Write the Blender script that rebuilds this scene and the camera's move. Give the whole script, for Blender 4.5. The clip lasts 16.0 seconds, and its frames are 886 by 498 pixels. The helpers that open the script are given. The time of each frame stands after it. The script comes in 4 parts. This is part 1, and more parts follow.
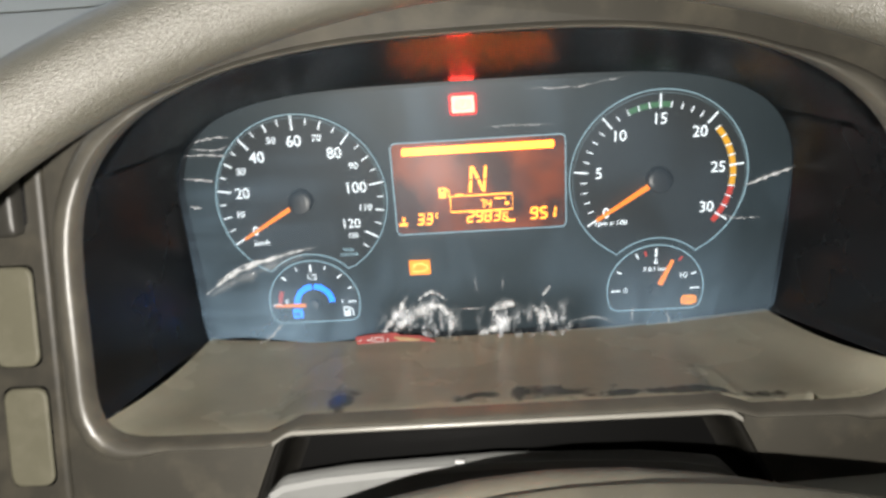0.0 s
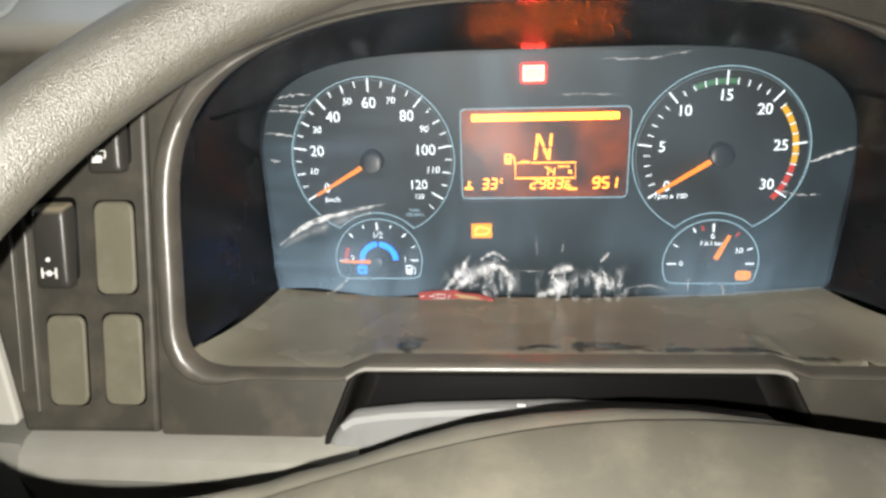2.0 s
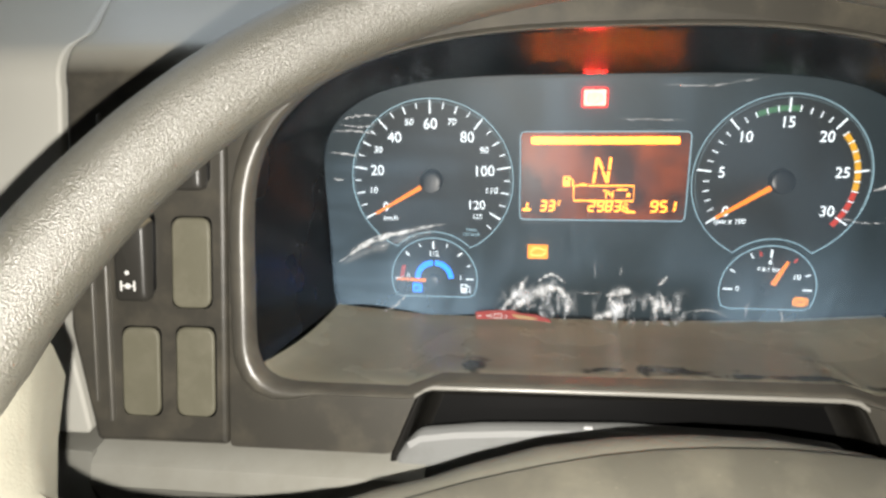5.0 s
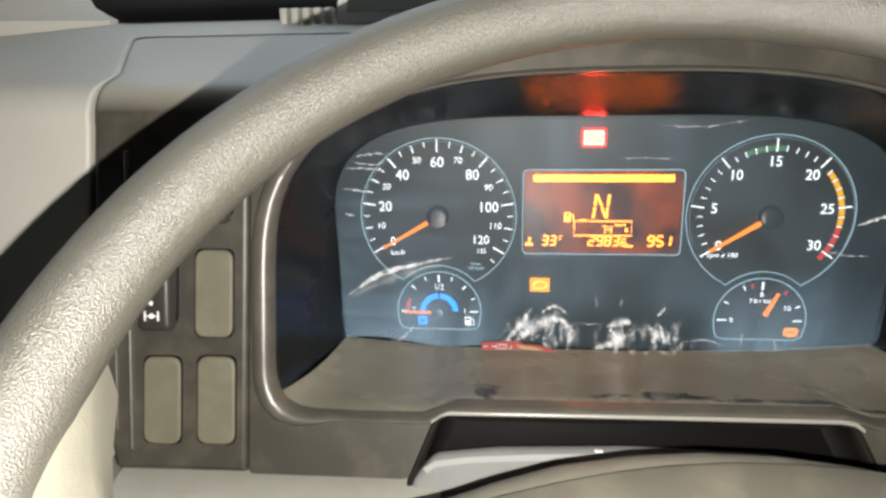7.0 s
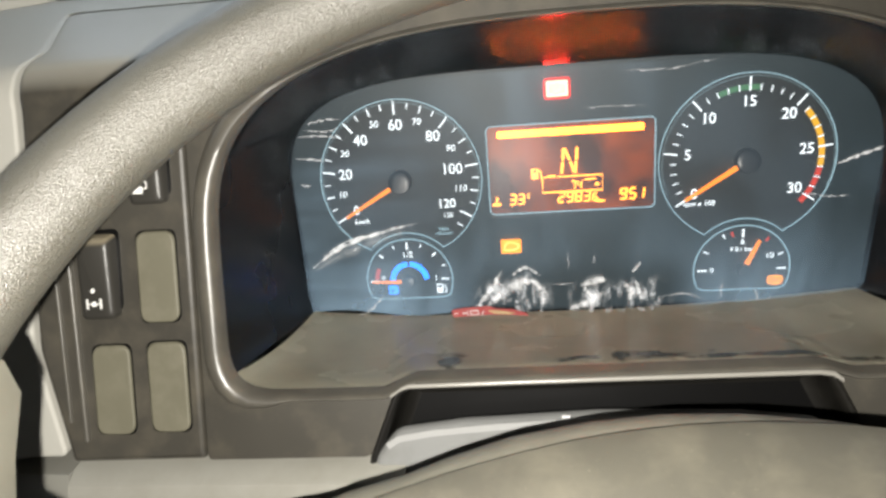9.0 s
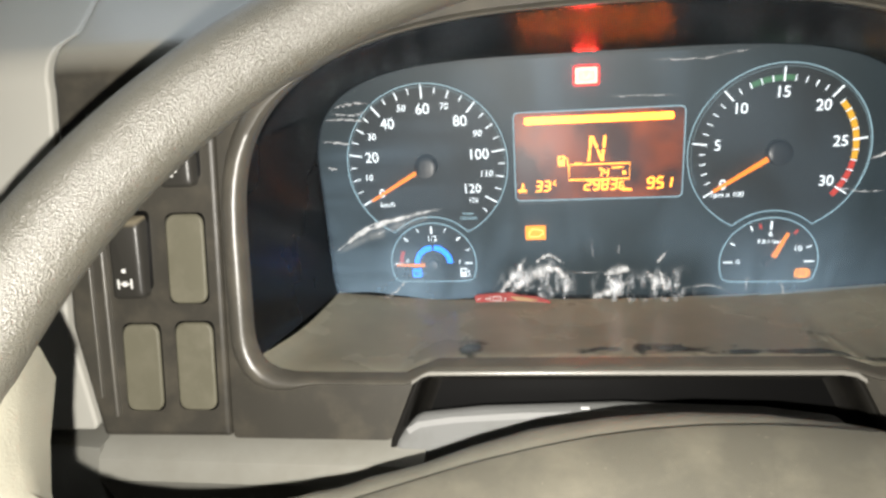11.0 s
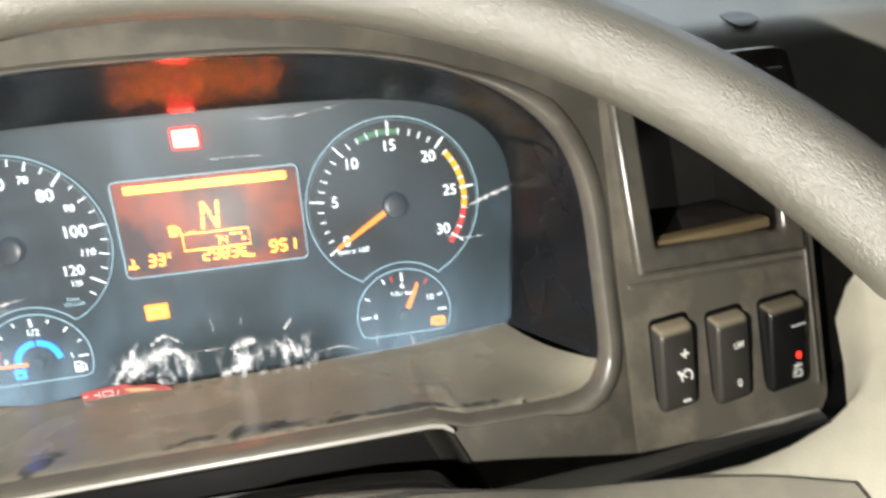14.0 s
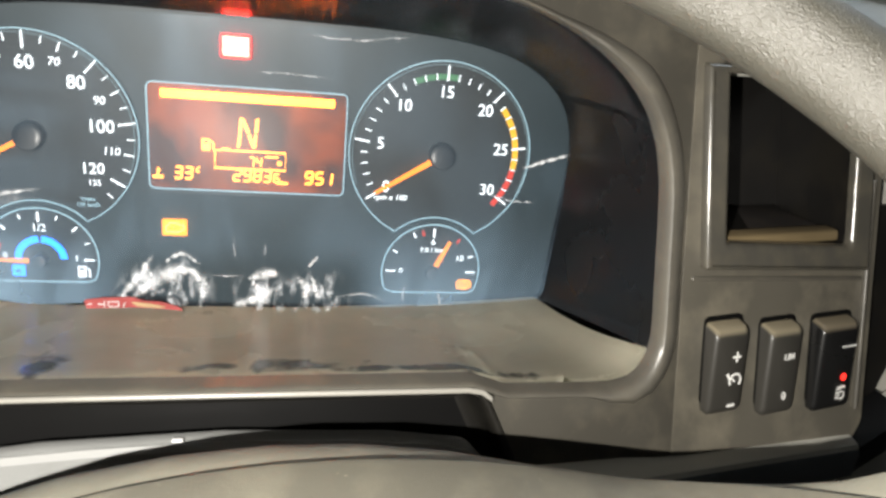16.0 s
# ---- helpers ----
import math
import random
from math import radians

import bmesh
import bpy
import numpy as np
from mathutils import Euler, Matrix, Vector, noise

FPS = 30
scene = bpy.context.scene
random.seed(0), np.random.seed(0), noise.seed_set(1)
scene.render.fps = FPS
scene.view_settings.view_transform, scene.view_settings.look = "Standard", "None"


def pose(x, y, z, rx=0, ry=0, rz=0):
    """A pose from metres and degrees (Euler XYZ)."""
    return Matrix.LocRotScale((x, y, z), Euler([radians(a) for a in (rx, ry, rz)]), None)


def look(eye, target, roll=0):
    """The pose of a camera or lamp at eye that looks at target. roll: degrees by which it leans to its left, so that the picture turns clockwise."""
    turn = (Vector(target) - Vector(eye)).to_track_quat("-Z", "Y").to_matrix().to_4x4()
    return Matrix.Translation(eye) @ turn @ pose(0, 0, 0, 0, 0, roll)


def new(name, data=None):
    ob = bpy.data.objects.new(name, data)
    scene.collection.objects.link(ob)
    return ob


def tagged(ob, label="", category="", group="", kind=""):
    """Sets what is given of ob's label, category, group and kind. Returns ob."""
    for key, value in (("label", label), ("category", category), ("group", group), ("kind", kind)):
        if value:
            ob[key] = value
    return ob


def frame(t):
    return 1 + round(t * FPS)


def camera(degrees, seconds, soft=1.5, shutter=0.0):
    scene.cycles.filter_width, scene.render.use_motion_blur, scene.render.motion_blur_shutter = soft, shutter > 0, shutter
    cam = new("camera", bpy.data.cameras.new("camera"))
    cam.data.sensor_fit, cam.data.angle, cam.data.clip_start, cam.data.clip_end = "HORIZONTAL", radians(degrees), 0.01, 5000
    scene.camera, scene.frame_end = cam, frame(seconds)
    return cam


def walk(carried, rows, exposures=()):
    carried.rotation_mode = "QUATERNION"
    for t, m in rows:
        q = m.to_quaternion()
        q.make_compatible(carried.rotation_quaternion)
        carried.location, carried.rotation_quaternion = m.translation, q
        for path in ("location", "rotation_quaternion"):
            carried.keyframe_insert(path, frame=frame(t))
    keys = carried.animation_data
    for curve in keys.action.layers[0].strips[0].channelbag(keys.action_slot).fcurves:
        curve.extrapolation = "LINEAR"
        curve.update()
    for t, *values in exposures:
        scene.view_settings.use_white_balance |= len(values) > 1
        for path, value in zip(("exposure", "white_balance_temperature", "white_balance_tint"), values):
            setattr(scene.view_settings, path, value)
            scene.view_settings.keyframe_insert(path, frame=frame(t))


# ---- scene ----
cam = camera(63.1, 16.0, soft=2.8, shutter=0.4)
PATH = [
    (0, (-0.002, -0.462, 1.123), (-0.103, 1.417, 0.443), -4.1),
    (0.2, (-0.005, -0.474, 1.124), (-0.138, 1.409, 0.435), -2.9),
    (0.5, (-0.014, -0.481, 1.124), (-0.173, 1.396, 0.454), -2.8),
    (1, (-0.016, -0.478, 1.12), (-0.176, 1.397, 0.444), -2.7),
    (1.5, (-0.016, -0.483, 1.117), (-0.205, 1.392, 0.447), -2.8),
    (2, (-0.02, -0.488, 1.113), (-0.218, 1.375, 0.412), -2.2),
    (2.5, (-0.026, -0.489, 1.104), (-0.219, 1.373, 0.4), -1.9),
    (3, (-0.046, -0.489, 1.1), (-0.204, 1.381, 0.409), -1.3),
    (3.5, (-0.028, -0.492, 1.118), (-0.275, 1.374, 0.441), -2.2),
    (3.7, (-0.031, -0.493, 1.121), (-0.3, 1.371, 0.447), -1.8),
    (5.8, (-0.061, -0.495, 1.113), (-0.277, 1.389, 0.477), -0.9),
    (6, (-0.066, -0.492, 1.11), (-0.256, 1.399, 0.487), -0.8),
    (6.5, (-0.062, -0.511, 1.119), (-0.281, 1.392, 0.543), -1.4),
    (7, (-0.061, -0.516, 1.12), (-0.263, 1.395, 0.566), -1.1),
    (7.5, (-0.056, -0.494, 1.109), (-0.237, 1.394, 0.474), -2.2),
    (8, (-0.042, -0.492, 1.11), (-0.213, 1.398, 0.48), -3.9),
    (8.5, (-0.026, -0.496, 1.115), (-0.245, 1.39, 0.488), -5.6),
    (9, (-0.033, -0.494, 1.112), (-0.261, 1.387, 0.471), -4.9),
    (9.2, (-0.047, -0.496, 1.106), (-0.267, 1.389, 0.475), -4.7),
    (11.3, (-0.03, -0.491, 1.122), (-0.333, 1.353, 0.409), -4.3),
    (11.5, (-0.029, -0.483, 1.113), (-0.271, 1.372, 0.406), -4.9),
    (12, (-0.022, -0.489, 1.112), (-0.219, 1.385, 0.442), -5.0),
    (12.5, (-0.012, -0.483, 1.112), (-0.129, 1.398, 0.442), -5.0),
    (13, (-0.01, -0.486, 1.122), (-0.093, 1.412, 0.495), -3.6),
    (13.2, (0.003, -0.483, 1.118), (-0.041, 1.415, 0.477), -3.7),
    (13.5, (0.019, -0.468, 1.113), (0.168, 1.42, 0.472), -2.6),
    (13.7, (0.037, -0.464, 1.117), (0.299, 1.416, 0.525), -2.4),
    (14, (0.063, -0.465, 1.111), (0.403, 1.411, 0.507), -4.1),
    (14.2, (0.067, -0.458, 1.101), (0.409, 1.408, 0.385), -4.4),
    (14.5, (0.068, -0.443, 1.096), (0.358, 1.404, 0.386), -4.1),
    (14.7, (0.079, -0.429, 1.089), (0.440, 1.395, 0.379), -2.9),
    (15, (0.071, -0.422, 1.076), (0.402, 1.381, 0.276), 0.4),
    (15.2, (0.064, -0.418, 1.072), (0.362, 1.407, 0.326), 1.3),
    (15.4, (0.05, -0.432, 1.081), (0.359, 1.434, 0.431), 1.0),
    (15.5, (0.049, -0.429, 1.08), (0.351, 1.436, 0.424), 1.6),
    (15.7, (0.042, -0.439, 1.083), (0.392, 1.423, 0.454), 2.5),
    (16, (0.028, -0.438, 1.093), (0.431, 1.404, 0.425), 5.8),
]
walk(cam, [(t, look(eye, target, roll)) for t, eye, target, roll in PATH], [(0, -0.1), (0.5, 0.05), (3.7, 0.05), (6, -0.06), (7.5, -0.04), (8.5, 0.05), (12.5, 0.05), (13.5, 0.45), (14, 0.6), (14.5, 0.55), (15, 0.6), (15.5, 0.42), (16, 0.45)])

# ---- light ----
world = bpy.data.worlds.new("night_yard")
world.use_nodes = True
world.node_tree.nodes["Background"].inputs[0].default_value = (0.55, 0.62, 0.68, 1)
world.node_tree.nodes["Background"].inputs[1].default_value = 2.6
scene.world = world

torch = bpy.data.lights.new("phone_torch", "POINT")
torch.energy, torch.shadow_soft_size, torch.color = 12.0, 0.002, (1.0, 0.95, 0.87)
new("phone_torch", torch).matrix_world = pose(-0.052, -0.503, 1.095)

# ---- materials ----
def material(name, colour, rough=0.5, metal=0.0, bump=0.0, scale=400.0, vary=0.12, big=12.0, coat=0.0, spec=0.5, dust=None, amount=0.5, patch=30.0, speck=0.0, facing_up=None):
    m = bpy.data.materials.new(name)
    m.use_nodes = True
    nt = m.node_tree
    bs = nt.nodes["Principled BSDF"]
    bs.inputs["Roughness"].default_value, bs.inputs["Metallic"].default_value = rough, metal
    bs.inputs["Coat Weight"].default_value = coat
    bs.inputs["Specular IOR Level"].default_value = spec
    co = nt.nodes.new("ShaderNodeTexCoord")
    fine = nt.nodes.new("ShaderNodeTexNoise")
    fine.inputs["Scale"].default_value, fine.inputs["Detail"].default_value = scale, 3
    wide = nt.nodes.new("ShaderNodeTexNoise")
    wide.inputs["Scale"].default_value, wide.inputs["Detail"].default_value = big, 6
    for n in (fine, wide):
        nt.links.new(co.outputs["Object"], n.inputs["Vector"])
    mix = nt.nodes.new("ShaderNodeMix")
    mix.data_type = "RGBA"
    mix.inputs["A"].default_value = (*[c * (1 - vary) for c in colour], 1)
    mix.inputs["B"].default_value = (*[min(1, c * (1 + vary)) for c in colour], 1)
    nt.links.new(wide.outputs["Fac"], mix.inputs["Factor"])
    last = mix
    for size, lo, hi, share in ((patch, 0.46, 0.72, amount), (420.0, 0.66, 0.72, speck)):
        if dust is None or not share:
            continue
        cloud, lay, over = nt.nodes.new("ShaderNodeTexNoise"), nt.nodes.new("ShaderNodeMapRange"), nt.nodes.new("ShaderNodeMix")
        cloud.inputs["Scale"].default_value, cloud.inputs["Detail"].default_value, cloud.inputs["Roughness"].default_value, cloud.inputs["Distortion"].default_value = size, 8, 0.62, 0.15
        nt.links.new(co.outputs["Object"], cloud.inputs["Vector"])
        nt.links.new(cloud.outputs["Fac"], lay.inputs["Value"])
        lay.inputs["From Min"].default_value, lay.inputs["From Max"].default_value, lay.inputs["To Max"].default_value = lo, hi, share
        over.data_type = "RGBA"
        over.inputs["B"].default_value = (*dust, 1)
        nt.links.new(lay.outputs["Result"], over.inputs["Factor"])
        nt.links.new(last.outputs["Result"], over.inputs["A"])
        last = over
    # faces looking up are coloured paler: top light on panels, dust on switches
    if facing_up:
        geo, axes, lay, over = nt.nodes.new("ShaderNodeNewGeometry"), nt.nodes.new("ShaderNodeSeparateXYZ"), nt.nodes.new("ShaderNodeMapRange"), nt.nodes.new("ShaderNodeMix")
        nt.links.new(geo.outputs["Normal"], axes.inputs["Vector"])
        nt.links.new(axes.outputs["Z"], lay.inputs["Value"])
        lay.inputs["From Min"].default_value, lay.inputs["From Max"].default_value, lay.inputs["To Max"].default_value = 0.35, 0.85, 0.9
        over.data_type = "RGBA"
        over.inputs["B"].default_value = (*facing_up, 1)
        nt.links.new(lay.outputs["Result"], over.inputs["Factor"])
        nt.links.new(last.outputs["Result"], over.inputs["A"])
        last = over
    nt.links.new(last.outputs["Result"], bs.inputs["Base Color"])
    ramp = nt.nodes.new("ShaderNodeMapRange")
    ramp.inputs["To Min"].default_value, ramp.inputs["To Max"].default_value = rough * 0.8, min(1, rough * 1.2)
    nt.links.new(wide.outputs["Fac"], ramp.inputs["Value"])
    nt.links.new(ramp.outputs["Result"], bs.inputs["Roughness"])
    if bump:
        b = nt.nodes.new("ShaderNodeBump")
        b.inputs["Strength"].default_value, b.inputs["Distance"].default_value = bump, 0.001
        nt.links.new(fine.outputs["Fac"], b.inputs["Height"])
        nt.links.new(b.outputs["Normal"], bs.inputs["Normal"])
    return m


def glow(name, colour, strength):
    m = bpy.data.materials.new(name)
    m.use_nodes = True
    bs = m.node_tree.nodes["Principled BSDF"]
    bs.inputs["Base Color"].default_value = (*[c * 0.04 for c in colour], 1)
    bs.inputs["Emission Color"].default_value = (*colour, 1)
    bs.inputs["Emission Strength"].default_value = strength
    return m


PANEL = material("charcoal_grained_plastic", (0.055, 0.051, 0.042), 0.42, bump=0.12, scale=1500, vary=0.35, dust=(0.17, 0.15, 0.11), amount=0.35, patch=38, speck=0.3, facing_up=(0.4, 0.385, 0.33))
# right panel: PANEL with more dust, its base raised for the nearer torch
DUSTYLIT = material("dusty_lit_charcoal_plastic", (0.1, 0.0925, 0.075), 0.42, bump=0.12, scale=1500, vary=0.35, dust=(0.25, 0.225, 0.17), amount=0.5, patch=34, speck=0.35, facing_up=(0.4, 0.385, 0.33))
SHROUD = material("dark_shroud_plastic", (0.014, 0.014, 0.0155), 0.27, bump=0.05, scale=1500, spec=0.6, dust=(0.04, 0.037, 0.033), amount=0.25, patch=24)
SHELF = material("dusty_brown_plastic", (0.64, 0.62, 0.49), 0.27, bump=0.05, scale=900, vary=0.4, dust=(0.76, 0.73, 0.58), amount=0.6, patch=17, speck=0.25)
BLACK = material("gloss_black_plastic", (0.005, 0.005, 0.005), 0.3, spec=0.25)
BLANK = material("olive_grey_plastic", (0.15, 0.142, 0.1), 0.5, bump=0.3, scale=1800, vary=0.25, dust=(0.24, 0.225, 0.17), amount=0.4, patch=60)
SPOKE = material("warm_grey_spoke_plastic", (0.23, 0.22, 0.175), 0.5, bump=0.25, scale=1500, vary=0.12, dust=(0.1, 0.094, 0.075), amount=0.3, patch=45, speck=0.3)
LINING = material("unseen_dark_cab_lining", (0.045, 0.044, 0.042), 0.8, bump=0.3, scale=600, vary=0.15)
GREY = material("light_grey_trim", (0.49, 0.483, 0.435), 0.55, bump=0.2, scale=1500, vary=0.06)
RIM = material("grey_leather_grain", (0.10, 0.095, 0.075), 0.42, bump=0.7, scale=1400, vary=0.12, spec=1.0, dust=(0.07, 0.066, 0.051), amount=0.5, patch=1000)
RIM.node_tree.nodes["Principled BSDF"].inputs["IOR"].default_value = 1.72
PAD = material("hub_pad_grain", (0.095, 0.089, 0.07), 0.5, bump=0.16, scale=1800, vary=0.35, dust=(0.2, 0.185, 0.14), amount=0.5, patch=34, speck=0.9)
# black of gaps and openings: the shade in their depth is put into the colour
WELL = material("deep_black_of_openings", (0.008, 0.0075, 0.007), 0.4, spec=0.4, dust=(0.02, 0.017, 0.012), amount=0.6, patch=30)
FACE = material("dial_face_blue_black", (0.013, 0.029, 0.038), 0.5, vary=0.2)
INK = glow("lit_white_print", (0.9, 0.97, 1.0), 1.6)
LINE = glow("lit_pale_blue_line", (0.4, 0.62, 0.7), 1.05)
FAINT = glow("faint_pale_line", (0.4, 0.6, 0.66), 0.4)
ORANGE = glow("lit_orange_needle", (1.0, 0.25, 0.02), 1.8)
AMBER = glow("amber_segments", (1.0, 0.33, 0.028), 5.2)
BAR = glow("amber_bar", (1.0, 0.19, 0.010), 13.0)
AMBERLAMP = glow("amber_lamp", (1.0, 0.3, 0.01), 2.2)
REDLAMP = glow("red_lamp", (1.0, 0.045, 0.032), 29.0)
REDEDGE = glow("red_lamp_edge", (1.0, 0.015, 0.01), 1.6)
REDSCALE = glow("red_scale", (0.9, 0.06, 0.03), 0.8)
YELLOWSCALE = glow("yellow_scale", (1.0, 0.5, 0.02), 1.0)
GREENSCALE = glow("green_scale", (0.12, 0.4, 0.18), 0.5)
BLUE = glow("blue_arc", (0.003, 0.2, 1.0), 3.4)
LCD = glow("amber_backlight", (1.0, 0.15, 0.002), 0.15)
lt = LCD.node_tree
lco, lno, lmap = lt.nodes.new("ShaderNodeTexCoord"), lt.nodes.new("ShaderNodeTexNoise"), lt.nodes.new("ShaderNodeMapRange")
lno.inputs["Scale"].default_value = 28
lmap.inputs["From Min"].default_value, lmap.inputs["From Max"].default_value, lmap.inputs["To Min"].default_value, lmap.inputs["To Max"].default_value = 0.34, 0.66, 0.015, 0.40
lt.links.new(lco.outputs["Object"], lno.inputs["Vector"])
lt.links.new(lno.outputs["Fac"], lmap.inputs["Value"])
lt.links.new(lmap.outputs["Result"], lt.nodes["Principled BSDF"].inputs["Emission Strength"])
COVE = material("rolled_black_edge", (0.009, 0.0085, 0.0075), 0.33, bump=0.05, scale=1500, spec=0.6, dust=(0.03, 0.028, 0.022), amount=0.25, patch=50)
CAP = material("needle_cap_black", (0.010, 0.014, 0.018), 0.36, spec=0.5, vary=0.05)

# lip and ribs: worn, and based paler than PANEL for the light they catch
LIP = material("worn_lit_charcoal_edge", (0.09, 0.084, 0.07), 0.38, bump=0.08, scale=1500, vary=0.3, spec=1.0, dust=(0.17, 0.155, 0.12), amount=0.5, patch=55, speck=0.3)
# pale colour of the strip that draws the highlight over the recess
EDGING = material("pale_highlight_edge", (0.3, 0.29, 0.26), 0.3, bump=0.04, scale=1500, vary=0.2, spec=1.0)
HOOD = material("glossy_hood_plastic", (0.007, 0.0065, 0.0065), 0.27, spec=1.0, vary=0.02, big=1)
HOOD.node_tree.nodes["Principled BSDF"].inputs["IOR"].default_value = 1.65
LOWGREY = material("warm_grey_ledge", (0.30, 0.295, 0.26), 0.5, bump=0.2, scale=1500, vary=0.12, dust=(0.2, 0.19, 0.15), amount=0.4, patch=30)
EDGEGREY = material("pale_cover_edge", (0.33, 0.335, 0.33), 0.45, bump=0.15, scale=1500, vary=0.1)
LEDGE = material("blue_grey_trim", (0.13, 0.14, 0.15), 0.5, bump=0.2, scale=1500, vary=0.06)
OLIVE = material("dark_olive_plastic", (0.07, 0.067, 0.04), 0.6, bump=0.15, scale=900)
PAPER = material("white_paper", (0.8, 0.8, 0.8), 0.7, vary=0.04)
FRAME = material("charcoal_frame", (0.075, 0.071, 0.06), 0.2, spec=1.0, bump=0.06, scale=1500, vary=0.25, dust=(0.16, 0.14, 0.1), amount=0.4, patch=45)
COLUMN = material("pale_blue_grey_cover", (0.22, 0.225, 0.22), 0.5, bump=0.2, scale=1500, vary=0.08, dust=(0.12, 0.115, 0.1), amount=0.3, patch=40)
# back of the pocket floor: its shade is put into this darker colour
SHADEDFLOOR = material("shaded_pocket_floor", (0.035, 0.031, 0.03), 0.45, vary=0.4, big=50, dust=(0.09, 0.07, 0.045), amount=0.5, patch=60)
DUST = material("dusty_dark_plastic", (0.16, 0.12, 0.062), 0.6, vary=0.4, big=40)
TAPE = material("red_tape", (0.42, 0.09, 0.09), 0.35, vary=0.4, big=120)
KRAFT = material("torn_paper", (0.5, 0.36, 0.2), 0.7, vary=0.4, big=200)
DIAL = material("dial_face", (0.014, 0.022, 0.027), 0.5, vary=0.15)
SWITCH = material("switch_plastic", (0.042, 0.04, 0.035), 0.35, bump=0.1, scale=1500, vary=0.15, facing_up=(0.3, 0.26, 0.18))
LAMPKEY = material("gloss_black_switch", (0.01, 0.01, 0.01), 0.28, facing_up=(0.2, 0.17, 0.12))
WHITEPRINT = material("white_print", (0.88, 0.88, 0.85), 0.6, vary=0.04)
REDINK = glow("tan_red_print", (1.0, 0.36, 0.2), 1.1)
BURNT = glow("dark_orange_print", (0.35, 0.08, 0.0), 0.3)
BRIGHT = glow("bright_amber_print", (1.0, 0.7, 0.15), 2.0)
REDDOT = glow("red_led", (1.0, 0.03, 0.02), 2.0)


def clear(name, tint, share, rough):
    """Mostly clear plastic: some of the light is caught by its haze and gloss."""
    m = bpy.data.materials.new(name)
    m.use_nodes = True
    nt = m.node_tree
    bs = nt.nodes["Principled BSDF"]
    bs.inputs["Base Color"].default_value, bs.inputs["Roughness"].default_value = (*tint, 1), rough
    tr, mix = nt.nodes.new("ShaderNodeBsdfTransparent"), nt.nodes.new("ShaderNodeMixShader")
    co, no, rng_ = nt.nodes.new("ShaderNodeTexCoord"), nt.nodes.new("ShaderNodeTexNoise"), nt.nodes.new("ShaderNodeMapRange")
    no.inputs["Scale"].default_value, no.inputs["Detail"].default_value = 25, 5
    rng_.inputs["To Min"].default_value, rng_.inputs["To Max"].default_value = share * 0.6, min(1, share * 1.4)
    nt.links.new(co.outputs["Object"], no.inputs["Vector"])
    nt.links.new(no.outputs["Fac"], rng_.inputs["Value"])
    nt.links.new(rng_.outputs["Result"], mix.inputs["Fac"])
    nt.links.new(tr.outputs[0], mix.inputs[1])
    nt.links.new(bs.outputs[0], mix.inputs[2])
    nt.links.new(mix.outputs[0], nt.nodes["Material Output"].inputs["Surface"])
    return m


def value(nt, kind, a, b=None, c=None):
    """A math node on sockets or numbers; gives its output."""
    n = nt.nodes.new("ShaderNodeMath")
    n.operation = kind
    for k, x in enumerate((a, b, c)):
        if x is None:
            continue
        if isinstance(x, (int, float)):
            n.inputs[k].default_value = x
        else:
            nt.links.new(x, n.inputs[k])
    return n.outputs[0]


def ranged(nt, x, lo, hi, a, b, soft=True):
    n = nt.nodes.new("ShaderNodeMapRange")
    n.interpolation_type = "SMOOTHSTEP" if soft else "LINEAR"
    nt.links.new(x, n.inputs["Value"])
    n.inputs["From Min"].default_value, n.inputs["From Max"].default_value, n.inputs["To Min"].default_value, n.inputs["To Max"].default_value = lo, hi, a, b
    return n.outputs["Result"]


def cloudy(nt, scale, stretch=(1, 1, 1), turn=(0, 0, 0), detail=6, distortion=0.8):
    co, mp, no = nt.nodes.new("ShaderNodeTexCoord"), nt.nodes.new("ShaderNodeMapping"), nt.nodes.new("ShaderNodeTexNoise")
    mp.inputs["Scale"].default_value, mp.inputs["Rotation"].default_value = stretch, turn
    no.inputs["Scale"].default_value, no.inputs["Detail"].default_value, no.inputs["Distortion"].default_value = scale, detail, distortion
    nt.links.new(co.outputs["Object"], mp.inputs["Vector"])
    nt.links.new(mp.outputs["Vector"], no.inputs["Vector"])
    return no.outputs["Fac"]


def share_of(m):
    """The node tree of a clear plastic and the input that says how much of it is seen."""
    nt = m.node_tree
    return nt, [n for n in nt.nodes if n.type == "MIX_SHADER"][0].inputs["Fac"]


CLEAR = clear("clear_cover", (0.6, 0.65, 0.7), 0.015, 0.1)

GLASS = clear("display_glass", (0.004, 0.004, 0.004), 0.045, 0.27)

# film: a thin blue haze, thicker low down and at its left end, thinner at its upper corners
FILM = clear("hazy_film", (0.36, 0.545, 0.75), 0.11, 0.22)
nt, fac = share_of(FILM)
co, axes = nt.nodes.new("ShaderNodeTexCoord"), nt.nodes.new("ShaderNodeSeparateXYZ")
nt.links.new(co.outputs["Object"], axes.inputs["Vector"])
smear = cloudy(nt, 13, (1.5, 1.0, 0.6), (0, 0.5, 0), 7)
streak = cloudy(nt, 30, (0.35, 1.0, 2.2), (0, -0.25, 0), 5, 0.4)
width = value(nt, "ABSOLUTE", axes.outputs["X"])
# the torch's glow at the lower left is put into the haze too
low = value(nt, "MULTIPLY", ranged(nt, axes.outputs["Z"], 0.905, 0.975, 0.34, 0.0), ranged(nt, width, 0.055, 0.105, 0.2, 1.0))
